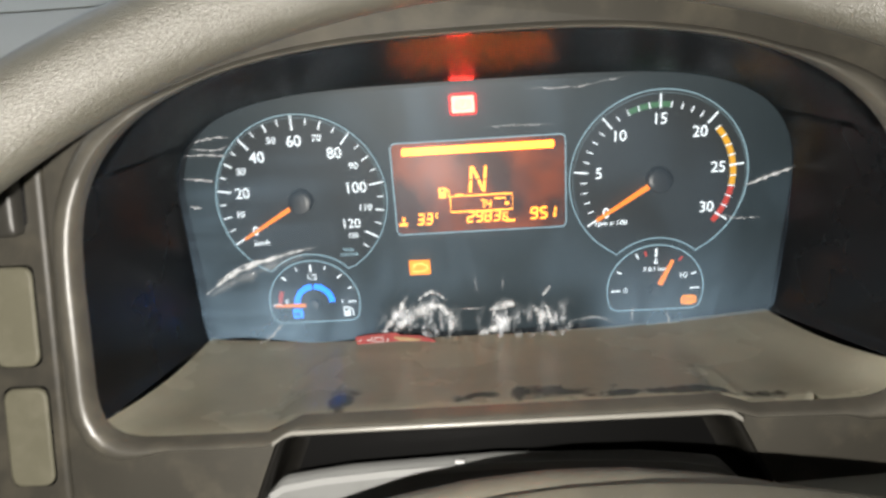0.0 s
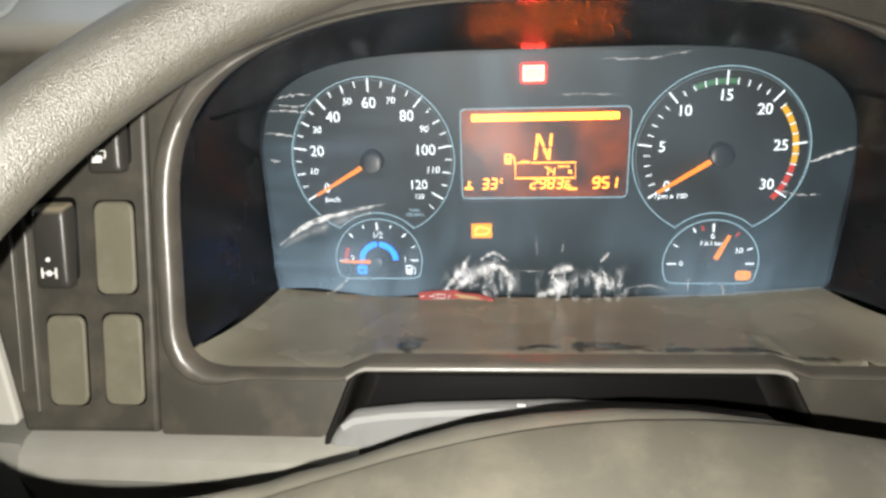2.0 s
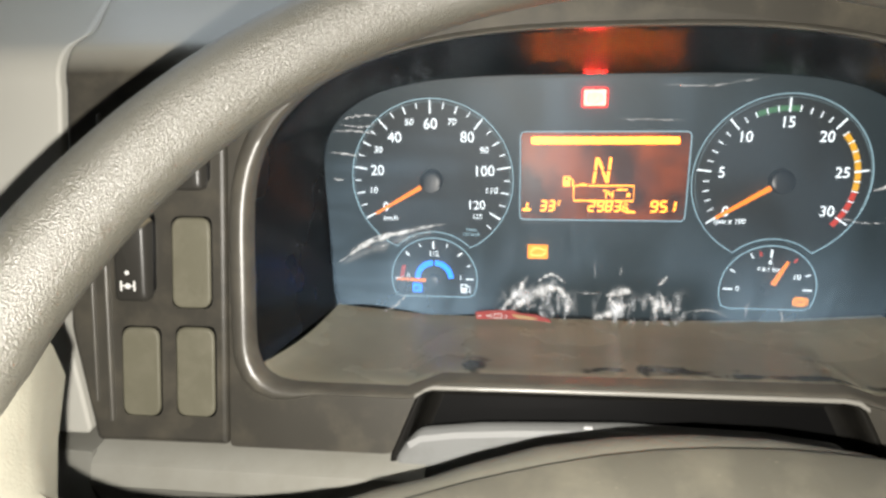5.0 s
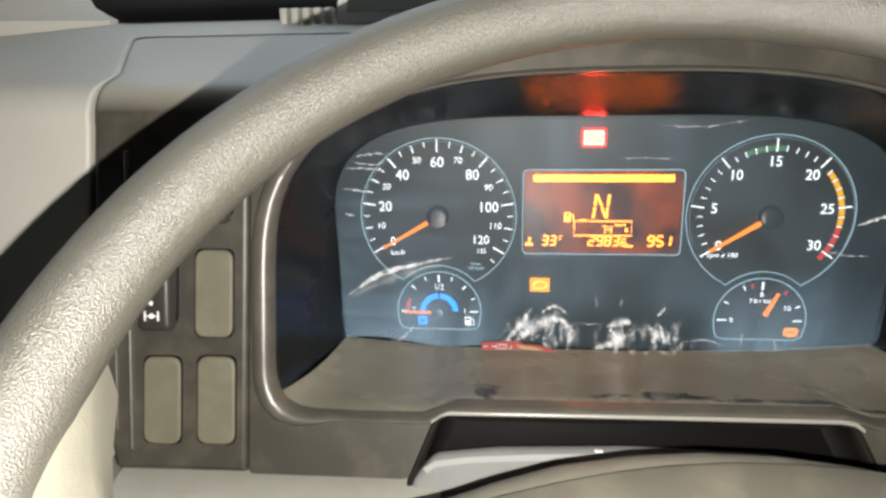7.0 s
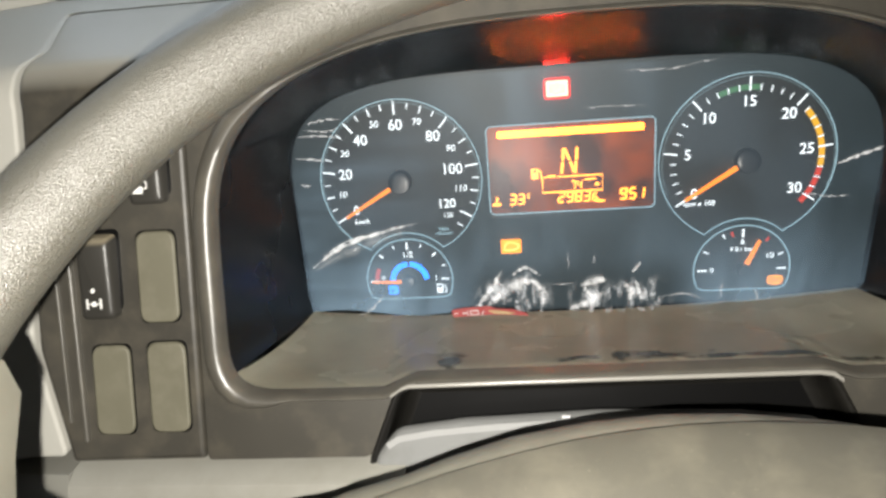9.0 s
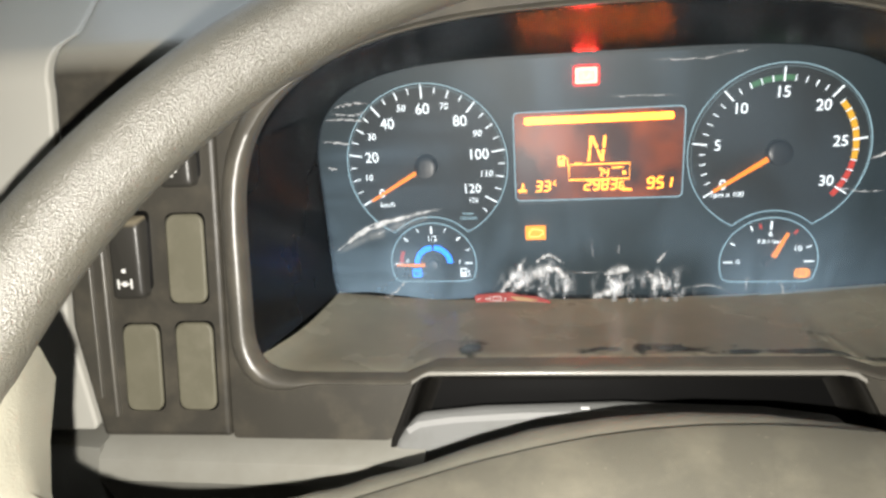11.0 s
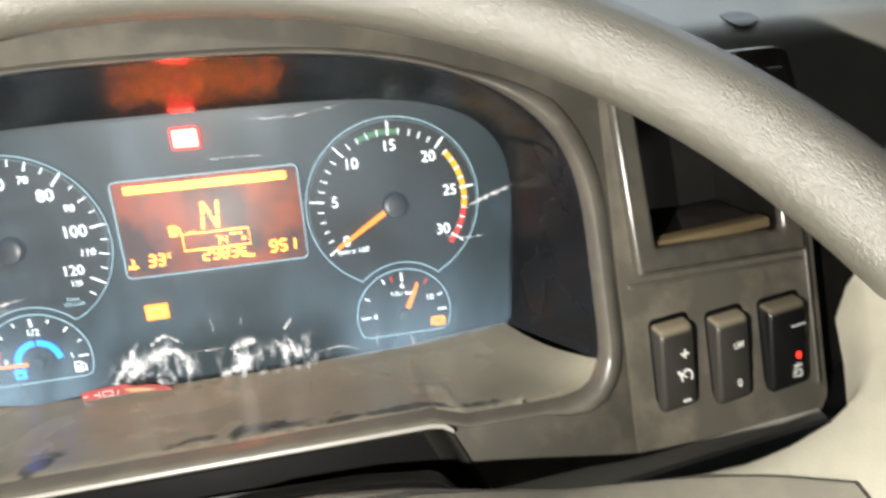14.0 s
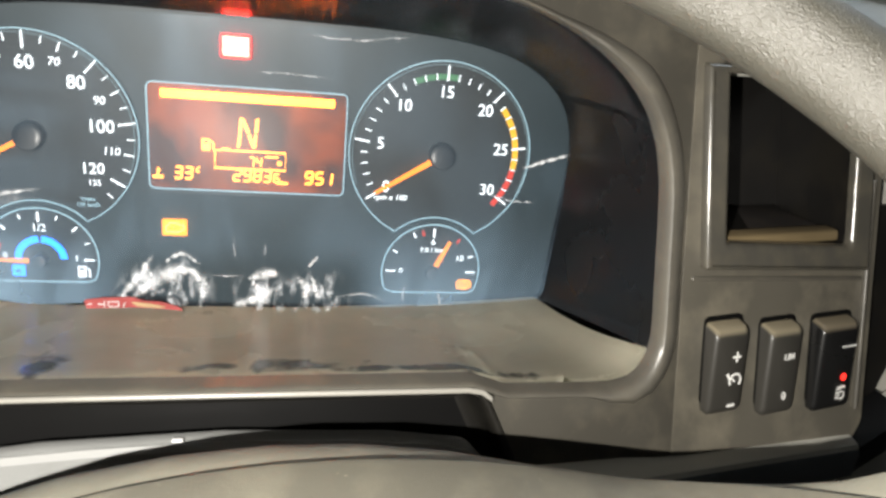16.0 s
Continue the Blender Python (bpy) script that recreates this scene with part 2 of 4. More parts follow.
thin = value(nt, "MULTIPLY", ranged(nt, smear, 0.36, 0.7, 0.026, 0.11), ranged(nt, axes.outputs["X"], 0.0, 0.12, 1.0, 0.6))
end = ranged(nt, axes.outputs["X"], -0.19, -0.04, 0.085, 0.0)
haze = value(nt, "ADD", value(nt, "MULTIPLY_ADD", low, ranged(nt, smear, 0.3, 0.7, 0.35, 1.1), thin), value(nt, "MULTIPLY", end, ranged(nt, streak, 0.35, 0.7, 0.3, 1.6)))
bare = value(nt, "MULTIPLY", ranged(nt, width, 0.055, 0.085, 0.85, 0.0), ranged(nt, axes.outputs["Z"], 0.925, 0.953, 1.0, 0.0))
haze = value(nt, "MULTIPLY", haze, value(nt, "SUBTRACT", 1.0, bare))
corner = ranged(nt, value(nt, "MULTIPLY_ADD", width, 0.55, axes.outputs["Z"]), 1.085, 1.128, 1.0, 0.12)
nt.links.new(value(nt, "MULTIPLY", haze, corner), fac)

# folds and crumples: the torch's glints are coloured in as white along a fold, clear towards its borders
CREASE = clear("creased_film", (0.93, 0.96, 1.0), 0.62, 0.14)
CRUMPLE = clear("crumpled_film", (0.88, 0.93, 1.0), 0.4, 0.16)
for m, scale, least, most, bias in ((CREASE, 85, 0.3, 1.0, 0.36), (CRUMPLE, 75, 0.0, 0.7, 0.45)):
    nt, fac = share_of(m)
    fold = nt.nodes.new("ShaderNodeAttribute")
    fold.attribute_name = "fold"
    whitened = ranged(nt, cloudy(nt, scale, (1.5, 1.0, 0.6), (0, 0.6, 0), 4, 1.2), bias, bias + 0.24, least, most)
    nt.links.new(value(nt, "MULTIPLY", whitened, ranged(nt, fold.outputs["Fac"], 0.0, 1.0, 0.0, 1.0)), fac)

# the shelf: dust wiped off in two places
nt = SHELF.node_tree
bs = nt.nodes["Principled BSDF"]
co, axes = nt.nodes.new("ShaderNodeTexCoord"), nt.nodes.new("ShaderNodeSeparateXYZ")
nt.links.new(co.outputs["Object"], axes.inputs["Vector"])
rag = cloudy(nt, 60, (1, 0.6, 1), (0, 0, 0.5), 5, 1.0)
wiped = None
for cx, cy, rx, ry in ((-0.077, -0.139, 0.010, 0.020), (0.030, -0.141, 0.026, 0.012), (-0.006, -0.143, 0.016, 0.008), (0.09, -0.150, 0.05, 0.006)):
    dx, dy = value(nt, "DIVIDE", value(nt, "SUBTRACT", axes.outputs["X"], cx), rx), value(nt, "DIVIDE", value(nt, "SUBTRACT", axes.outputs["Y"], cy), ry)
    d = value(nt, "SQRT", value(nt, "ADD", value(nt, "MULTIPLY", dx, dx), value(nt, "MULTIPLY", dy, dy)))
    spot = ranged(nt, value(nt, "MULTIPLY_ADD", rag, 3.0, d), 1.9, 2.55, 0.8, 0.0)
    wiped = spot if wiped is None else value(nt, "MAXIMUM", wiped, spot)
over = nt.nodes.new("ShaderNodeMix")
over.data_type = "RGBA"
over.inputs["B"].default_value = (0.03, 0.029, 0.027, 1)
nt.links.new(wiped, over.inputs["Factor"])
nt.links.new(bs.inputs["Base Color"].links[0].from_socket, over.inputs["A"])
nt.links.new(over.outputs["Result"], bs.inputs["Base Color"])
worn = value(nt, "MULTIPLY_ADD", wiped, -0.16, bs.inputs["Roughness"].links[0].from_socket)
nt.links.new(worn, bs.inputs["Roughness"])


# ---- building helpers ----
def thing(name, label, category, group="", kind="", at=None):
    ob = new(name)
    ob.empty_display_size = 0.02
    if at is not None:
        ob.matrix_world = at
    return tagged(ob, label, category, group, kind)


def part(name, data, mat, parent, label=""):
    """Links a bmesh or mesh as one object under parent."""
    if isinstance(data, bmesh.types.BMesh):
        me = bpy.data.meshes.new(name)
        data.to_mesh(me)
        data.free()
    else:
        me = data
    me.materials.clear()
    me.materials.append(mat)
    ob = new(name, me)
    ob.parent = parent
    return tagged(ob, label)


def smooth(me, angle=40):
    me.shade_smooth()
    me.set_sharp_from_angle(angle=radians(angle))
    return me


def upright(me, y=0.0):
    """From a drawing in x, y with z towards the viewer to the x, z plane."""
    me.transform(Matrix(((1, 0, 0, 0), (0, 0, -1, y), (0, 1, 0, 0), (0, 0, 0, 1))))
    return me


def curve_mesh(cu):
    ob = bpy.data.objects.new("draft", cu)
    scene.collection.objects.link(ob)
    dg = bpy.context.evaluated_depsgraph_get()
    me = bpy.data.meshes.new_from_object(ob.evaluated_get(dg), depsgraph=dg)
    bpy.data.objects.remove(ob)
    bpy.data.curves.remove(cu)
    return me


def plate(loops, depth, bevel=0.0, res=3):
    """A flat plate with rounded edges; further loops are holes. Its front is at z = 0, its back at -depth."""
    cu = bpy.data.curves.new("draft", "CURVE")
    cu.dimensions, cu.fill_mode = "2D", "BOTH"
    for loop in loops:
        sp = cu.splines.new("POLY")
        sp.points.add(len(loop) - 1)
        sp.use_cyclic_u = True
        for p, (u, v) in zip(sp.points, loop):
            p.co = (u, v, 0, 1)
    cu.extrude, cu.bevel_depth, cu.bevel_resolution = max(0.0, depth / 2 - bevel), bevel, res
    cu.offset = -bevel
    me = curve_mesh(cu)
    me.transform(Matrix.Translation((0, 0, -depth / 2)))
    return smooth(me)


def text(body, size, at=(0, 0), depth=0.0002, squeeze=1.0, slant=0.0):
    cu = bpy.data.curves.new("draft", "FONT")
    cu.body, cu.size, cu.align_x, cu.align_y = body, size, "CENTER", "CENTER"
    cu.extrude, cu.resolution_u, cu.shear, cu.offset = depth, 4, slant, size * 0.002
    me = curve_mesh(cu)
    me.transform(Matrix.Translation((*at, 0)) @ Matrix.Diagonal((squeeze, 1, 1, 1)))
    return me


def rounded(points, n=6):
    """A loop of corners (x, y, radius), each rounded off."""
    out, k = [], len(points)
    for i in range(k):
        p, q, r = (Vector(points[j % k][:2]) for j in (i - 1, i, i + 1))
        rad = points[i][2] if len(points[i]) > 2 else 0
        a, b = (p - q).normalized(), (r - q).normalized()
        ang = a.angle(b)
        cut = min(rad / math.tan(ang / 2) if rad else 0, (p - q).length * 0.49, (r - q).length * 0.49)
        if cut <= 1e-6:
            out.append(tuple(q))
            continue
        s, e = q + a * cut, q + b * cut
        for j in range(n + 1):
            f = j / n
            out.append(tuple(s * (1 - f) ** 2 + q * 2 * f * (1 - f) + e * f * f))
    return out


def box_loop(x0, y0, x1, y1, r):
    return rounded([(x0, y0, r), (x1, y0, r), (x1, y1, r), (x0, y1, r)])


def arc(cx, cy, r, a0, a1, n=48):
    """Points on an arc; degrees clockwise from the top."""
    return [(cx + r * math.sin(radians(a0 + (a1 - a0) * i / n)), cy + r * math.cos(radians(a0 + (a1 - a0) * i / n))) for i in range(n + 1)]


def strip(points, width, closed=False, z=0.0, thick=0.0004):
    """A band of even width along a line in the x, y plane."""
    bm = bmesh.new()
    pts = [Vector((*p, 0)) for p in points]
    n, rows = len(pts), []
    for i, p in enumerate(pts):
        a = pts[(i - 1) % n] if closed or i else p
        b = pts[(i + 1) % n] if closed or i < n - 1 else p
        t = (b - a).normalized()
        s = Vector((-t.y, t.x, 0)) * width / 2
        rows.append([bm.verts.new(p + s + Vector((0, 0, z + h))) for h in (0, thick)] + [bm.verts.new(p - s + Vector((0, 0, z + h))) for h in (thick, 0)])
    for i in range(n if closed else n - 1):
        a, b = rows[i], rows[(i + 1) % n]
        for j in range(4):
            bm.faces.new((a[j], a[(j + 1) % 4], b[(j + 1) % 4], b[j]))
    bmesh.ops.recalc_face_normals(bm, faces=bm.faces)
    me = bpy.data.meshes.new("strip")
    bm.to_mesh(me)
    bm.free()
    return me


def joined(meshes):
    bm = bmesh.new()
    for me in meshes:
        bm.from_mesh(me)
        bpy.data.meshes.remove(me)
    me = bpy.data.meshes.new("joined")
    bm.to_mesh(me)
    bm.free()
    return me


def loft(rings, close_ends=False):
    """Joins rings of as many points each."""
    bm = bmesh.new()
    vs = [[bm.verts.new(p) for p in ring] for ring in rings]
    n = len(rings[0])
    for a, b in zip(vs, vs[1:]):
        for i in range(n):
            bm.faces.new((a[i], a[(i + 1) % n], b[(i + 1) % n], b[i]))
    if close_ends:
        bm.faces.new(vs[0][::-1])
        bm.faces.new(vs[-1])
    bmesh.ops.recalc_face_normals(bm, faces=bm.faces)
    me = bpy.data.meshes.new("loft")
    bm.to_mesh(me)
    bm.free()
    return smooth(me)


def polar(loop, centre, n=160):
    """The loop cut by n rays from its centre, from the right side round anticlockwise."""
    c, out = Vector(centre), []
    for i in range(n):
        d = Vector((math.cos(2 * math.pi * i / n), math.sin(2 * math.pi * i / n)))
        best = 0.0
        for a, b in zip(loop, loop[1:] + loop[:1]):
            a, e = Vector(a) - c, Vector(b) - Vector(a)
            den = d.x * e.y - d.y * e.x
            if abs(den) < 1e-12:
                continue
            k, f = (a.x * e.y - a.y * e.x) / den, (a.x * d.y - a.y * d.x) / den
            if k > 0 and -1e-6 <= f <= 1 + 1e-6:
                best = max(best, k)
        out.append(tuple(c + d * best))
    return out


def grown(loop, by):
    """The loop pushed outwards (anticlockwise loops)."""
    out, n = [], len(loop)
    for i in range(n):
        t = (Vector(loop[(i + 1) % n]) - Vector(loop[i - 1])).normalized()
        out.append((loop[i][0] + t.y * by, loop[i][1] - t.x * by))
    return out


BREAK, BEND, TOP = 1.076, 0.025, radians(76)


def bent(y, v):
    """The dashboard's front rises to BREAK, turns back and goes on as its gently rising top."""
    s = v - BREAK
    if s <= 0:
        return y + 0.28 * (v - 0.935), v
    y += 0.28 * (BREAK - 0.935)
    a = min(s / BEND, TOP)
    rest = max(0.0, s - BEND * TOP)
    return y + BEND * (1 - math.cos(a)) + rest * math.sin(TOP), BREAK + BEND * math.sin(a) + rest * math.cos(TOP)


def bend_back(me):
    """Bends an upright mesh along the turn of the dashboard."""
    bm = bmesh.new()
    bm.from_mesh(me)
    for i in range(9):
        bmesh.ops.bisect_plane(bm, geom=bm.verts[:] + bm.edges[:] + bm.faces[:], plane_co=(0, 0, BREAK + BEND * TOP * i / 8), plane_no=(0, 0, 1))
    for v in bm.verts:
        v.co.y, v.co.z = bent(v.co.y + 0.24 * max(0.0, v.co.x - 0.185), v.co.z)
    bm.to_mesh(me)
    bm.free()
    return smooth(me, 30)


def lean(y, z, x=0.0):
    """The dashboard's front leans back, and its right end turns away."""
    return y + 0.28 * (z - 0.935) + 0.24 * max(0.0, x - 0.185)


def leaned(me):
    """Lays an upright mesh on the leaning front of the dashboard."""
    for v in me.vertices:
        v.co.y = lean(v.co.y, v.co.z, v.co.x)
    return me


def lean_thing(ob):
    """Lays a whole thing on the leaning front."""
    for o in ob.children_recursive:
        leaned(o.data)
    return ob


def block(x0, x1, y0, y1, z0, z1, bevel=0.003, seg=3):
    """A box with rounded edges."""
    bm = bmesh.new()
    bmesh.ops.create_cube(bm, size=1)
    for v in bm.verts:
        v.co = ((x0 + x1) / 2 + v.co.x * (x1 - x0), (y0 + y1) / 2 + v.co.y * (y1 - y0), (z0 + z1) / 2 + v.co.z * (z1 - z0))
    if bevel:
        bmesh.ops.bevel(bm, geom=bm.edges[:], offset=bevel, segments=seg, affect="EDGES", profile=0.5)
    me = bpy.data.meshes.new("block")
    bm.to_mesh(me)
    bm.free()
    return smooth(me)


def sweep(section, x0, x1, n=2, along=None):
    """A closed section in y, z drawn out along x; along(f) shifts it."""
    rings = []
    for i in range(n):
        f = i / (n - 1)
        dy, dz = along(f) if along else (0, 0)
        rings.append([(x0 + (x1 - x0) * f, y + dy, z + dz) for y, z in section])
    return loft(rings, True)


# ---- structure: the cab round the dashboard ----
FRONT = -0.165
OPEN = (rounded([(-0.195, 1.0, 0), (-0.1945, 0.9238, 0.024), (-0.1085, 0.9240, 0.006), (-0.0975, 0.9315, 0.006), (0.108, 0.9335, 0.006), (0.120, 0.9285, 0.006), (0.196, 0.9285, 0.026), (0.196, 1.0, 0)])[1:-1]
        + [(0.1955 * math.copysign(abs(math.cos(a)) ** 0.727, math.cos(a)), 1.0 + 0.1025 * abs(math.sin(a)) ** 0.727) for a in [math.pi * i / 40 for i in range(41)]])
CENTRE = (0.0, 0.995)
OPEN = polar(OPEN, CENTRE, 240)
BACK = polar(rounded([(-0.187, 1.0, 0), (-0.1845, 0.9118, 0.004), (-0.11, 0.9062, 0.02), (0.03, 0.9060, 0.02), (0.11, 0.9095, 0.02), (0.1825, 0.9155, 0.004), (0.188, 1.0, 0)])[1:-1]
             + [(0.188 * math.copysign(abs(math.cos(a)) ** 0.45, math.cos(a)), 1.0 + 0.0715 * abs(math.sin(a)) ** 0.75) for a in [math.pi * i / 40 for i in range(41)]], CENTRE, 240)
LENS = -0.033

floor = thing("floor", "dark rubber mat on the cab floor", "floor", kind="structure")
part("mat", block(-0.9, 1.6, -1.7, 0.3, 0.0, 0.05), SHROUD, floor)
# walls and roof out of view, added to let light in only at the windows
for name, box in (("wall_back", (-0.95, 1.65, -1.76, -1.7, 0.0, 2.0)), ("wall_right", (1.6, 1.66, -1.7, 0.36, 0.0, 1.95)), ("wall_left", (-0.96, -0.9, -1.7, -0.2, 0.0, 1.95)), ("wall_left_door", (-0.96, -0.9, -0.2, 0.36, 0.0, 1.10)), ("wall_front", (-0.9, 1.6, 0.30, 0.36, 0.0, 1.12))):
    tagged(part(name, block(*box, 0.01), LINING, None), "unseen dark cab wall that holds back stray light", "wall", kind="structure")
tagged(part("ceiling", block(-0.96, 1.66, -1.76, 0.2, 1.95, 2.0, 0.01), LINING, None), "unseen dark cab roof that holds back stray light", "ceiling", kind="structure")

dash = thing("trim_dashboard", "light grey moulded plastic dashboard body of a truck", "dashboard", kind="structure")
shell = plate([rounded([(-0.80, 0.55, 0.03), (0.95, 0.55, 0.03), (0.95, 1.26, 0.03), (-0.80, 1.26, 0.03)]), grown(OPEN, 0.014), box_loop(0.218, 0.976, 0.330, 1.066, 0.003)], 0.012, 0.003)
shell = upright(shell, FRONT + 0.026)
bm = bmesh.new()
bm.from_mesh(shell)
for k in range(18):
    bmesh.ops.bisect_plane(bm, geom=bm.verts[:] + bm.edges[:] + bm.faces[:], plane_co=(-0.75 + 0.1 * k, 0, 0), plane_no=(1, 0, 0))
bm.to_mesh(shell)
bm.free()
part("dash_front", bend_back(shell), GREY, dash)
part("dash_side", bend_back(upright(plate([rounded([(-0.66, 0.892, 0.004), (-0.2895, 0.892, 0.004), (-0.3040, 0.95, 0.03), (-0.3035, 1.125, 0.03), (-0.3395, 1.2185, 0.010), (-0.12, 1.2185, 0.001), (-0.12, 1.262, 0.001), (-0.66, 1.262, 0.01)])], 0.012, 0.002), FRONT + 0.001)), GREY, dash, "pale side of the dashboard beside a groove")
part("dash_top", sweep([(0.10, 1.1505), (0.10, 1.140), (0.32, 1.15), (0.32, 1.165)], -0.80, 0.95), GREY, dash)
part("windscreen_seal", sweep([(0.047, 1.138), (0.053, 1.150), (0.30, 1.30), (0.31, 1.29), (0.16, 1.14)], -0.47, 0.95), BLACK, dash, "black painted edge of the windscreen")
part("dash_slot", bend_back(upright(plate([box_loop(-0.2240, 1.2162, -0.2010, 1.2186, 0.0005)], 0.006), FRONT - 0.0006)), WELL, dash, "dark slot along the panel edge")
part("dash_slot", bend_back(upright(plate([[(0.333 + 0.013 * math.cos(a) + 0.003 * math.sin(a), 1.110 + 0.012 * math.sin(a)) for a in [math.pi * k / 12 for k in range(24)]]], 0.002), FRONT + 0.0235)), WELL, dash, "dark round opening")
vent = thing("demister_vent", "grey slatted demister vent on the dashboard top", "air vent")
for k in range(5):
    part("slat", block(-0.2370 + 0.0085 * k, -0.2318 + 0.0085 * k, 0.030, 0.0440, 1.132, 1.1455, 0.001), GREY, vent)
paper = thing("paper_sheet", "white folded paper lying on the dashboard top", "paper")
part("sheet", sweep([(0.027, 1.1340), (0.045, 1.1384), (0.0455, 1.1600), (0.0430, 1.1605), (0.0285, 1.1415)], -0.1935, -0.060), PAPER, paper)
part("printed_panel", sweep([(0.0278, 1.1418), (0.0385, 1.1555), (0.0381, 1.1558), (0.0274, 1.1421)], -0.186, -0.075), BLANK, paper, "grey printed area")
pillar = thing("trim_pillar", "light grey windscreen pillar cover", "pillar", kind="structure")
part("cover", loft([[(x + s, y, z) for x, y in ((-0.80, -0.10), (-0.46, 0.040), (-0.44, 0.10), (-0.80, 0.20))] for z, s in ((1.09, 0.075), (1.140, 0.085), (1.148, 0.067), (1.158, 0.047), (1.172, 0.032), (1.25, 0.0), (1.9, -0.10))], True), GREY, pillar)
pillar2 = thing("trim_pillar", "dark olive windscreen pillar cover with a white tag", "pillar", kind="structure")
part("cover", loft([[(x + 0.42 * (z - 1.047), y, z) for x, y in ((0.520, 0.10), (0.90, 0.02), (0.95, 0.16), (0.54, 0.18))] for z in (0.95, 1.1, 1.3, 1.9)], True), OLIVE, pillar2)
part("tag", block(0.560, 0.590, 0.078, 0.084, 0.990, 1.035, 0.002), PAPER, pillar2, "white tag")

# ---- surround of the instruments ----
bezel = thing("instrument_surround", "charcoal grained plastic surround framing the truck instruments", "trim panel")
outer = [(-0.2078, 0.8905, 0.003), (-0.1175, 0.8910, 0.008), (-0.1020, 0.9270, 0.012), (0.112, 0.9290, 0.012), (0.130, 0.893, 0.012), (0.2088, 0.893, 0.0005), (0.2088, 1.15, 0.01), (0.02, 1.150, 0.03), (-0.105, 1.134, 0.04), (-0.2078, 1.080, 0.02)]


def widened(by):
    """The opening grown by a width that shrinks along its lower and upper edges."""
    out = []
    for (u0, v0), (u1, v1) in zip(OPEN, grown(OPEN, by)):
        f = 1.0 - 0.74 * max(0.0, min(1.0, (0.945 - v0) / 0.012)) * max(0.0, min(1.0, (0.19 - abs(u0)) / 0.03))
        f *= 1.0 - 0.72 * max(0.0, min(1.0, (v0 - 1.062) / 0.024))
        out.append((u0 + (u1 - u0) * f, v0 + (v1 - v0) * f))
    return out


def ring(by, y):
    return [(u, lean(y, v, u), v) for u, v in (widened(by) if by else OPEN)]


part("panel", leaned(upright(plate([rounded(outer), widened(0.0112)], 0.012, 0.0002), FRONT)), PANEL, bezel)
LIPS = ((0.0122, 0.004), (0.0118, 0.0), (0.0104, -0.0018), (0.0078, -0.0036), (0.0052, -0.0043), (0.0030, -0.0038), (0.0013, -0.0018), (0.0004, 0.0014), (0.0, 0.006))
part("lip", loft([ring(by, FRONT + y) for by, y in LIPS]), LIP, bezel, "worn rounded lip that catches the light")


def between(loop, lo, hi, f):
    """The point a share f of the way along the loop from one place to another."""
    k = lo + (hi - lo) * f
    a, b = Vector(loop[math.floor(k) % 240]), Vector(loop[(math.floor(k) + 1) % 240])
    return a.lerp(b, k - math.floor(k))


def tunnel(front, back, n=60, hollow=0.0):
    """A side of the hood's inside, from a stretch of the opening to a stretch of the cover's outline."""
    rows = []
    for f in [i / 8 for i in range(9)]:
        row = []
        for i in range(n + 1):
            (u0, v0), (u1, v1) = between(OPEN, *front, i / n), between(BACK, *back, i / n)
            y0 = lean(FRONT + 0.006, v0, u0)
            row.append((u0 + (u1 - u0) * f, y0 + (LENS - y0) * f, v0 + (v1 - v0) * f - hollow * math.sin(math.pi * f)))
        rows.append(row)
    bm = bmesh.new()
    vs = [[bm.verts.new(p) for p in row] for row in rows]
    for a, b in zip(vs, vs[1:]):
        for i in range(len(a) - 1):
            bm.faces.new((a[i], a[i + 1], b[i + 1], b[i]))
    bmesh.ops.solidify(bm, geom=bm.faces[:], thickness=0.002)
    bmesh.ops.recalc_face_normals(bm, faces=bm.faces)
    me = bpy.data.meshes.new("tunnel")
    bm.to_mesh(me)
    bm.free()
    return smooth(me, 60)


def nearest(loop, u, v):
    """The place of the loop nearest to a point."""
    return min(range(240), key=lambda i: (loop[i][0] - u) ** 2 + (loop[i][1] - v) ** 2)


FRONT_L, FRONT_R = nearest(OPEN, -0.1945, 0.9335), nearest(OPEN, 0.196, 0.9400)
BACK_L, BACK_R = nearest(BACK, -0.1845, 0.9118), nearest(BACK, 0.1825, 0.9155)
EDGE = [(-0.1055, 0.9238), (-0.1030, 0.9254), (-0.1000, 0.9274), (-0.0960, 0.9286), (-0.05, 0.9292), (0.0, 0.9297), (0.06, 0.9302), (0.104, 0.9306), (0.1105, 0.9298), (0.1150, 0.9268)]
part("lip_edge", loft([[(u + 0.0012 * math.cos(a) * (0.6 if k in (0, 9) else 1) * (0.5 if k in (1, 2, 8) else 0.0), lean(FRONT - 0.0044, v) + 0.0014 * math.sin(a), v + 0.0013 * math.cos(a)) for a in [2 * math.pi * j / 12 for j in range(12)]] for k, (u, v) in enumerate(EDGE)], True), EDGING, bezel, "thin pale strip drawn as the highlight on the edge over the recess")
part("hood_roof", tunnel((10, 110), (10, 110), 100), HOOD, bezel, "glossy black underside of the hood")
part("side_wall", tunnel((110, FRONT_L), (110, BACK_L)), SHROUD, bezel)
part("side_wall", tunnel((FRONT_R, 250), (BACK_R, 250)), SHROUD, bezel)
part("shelf", tunnel((FRONT_L, FRONT_R), (BACK_L, BACK_R), 110, 0.004), SHELF, bezel, "dusty brown shelf below the dials")
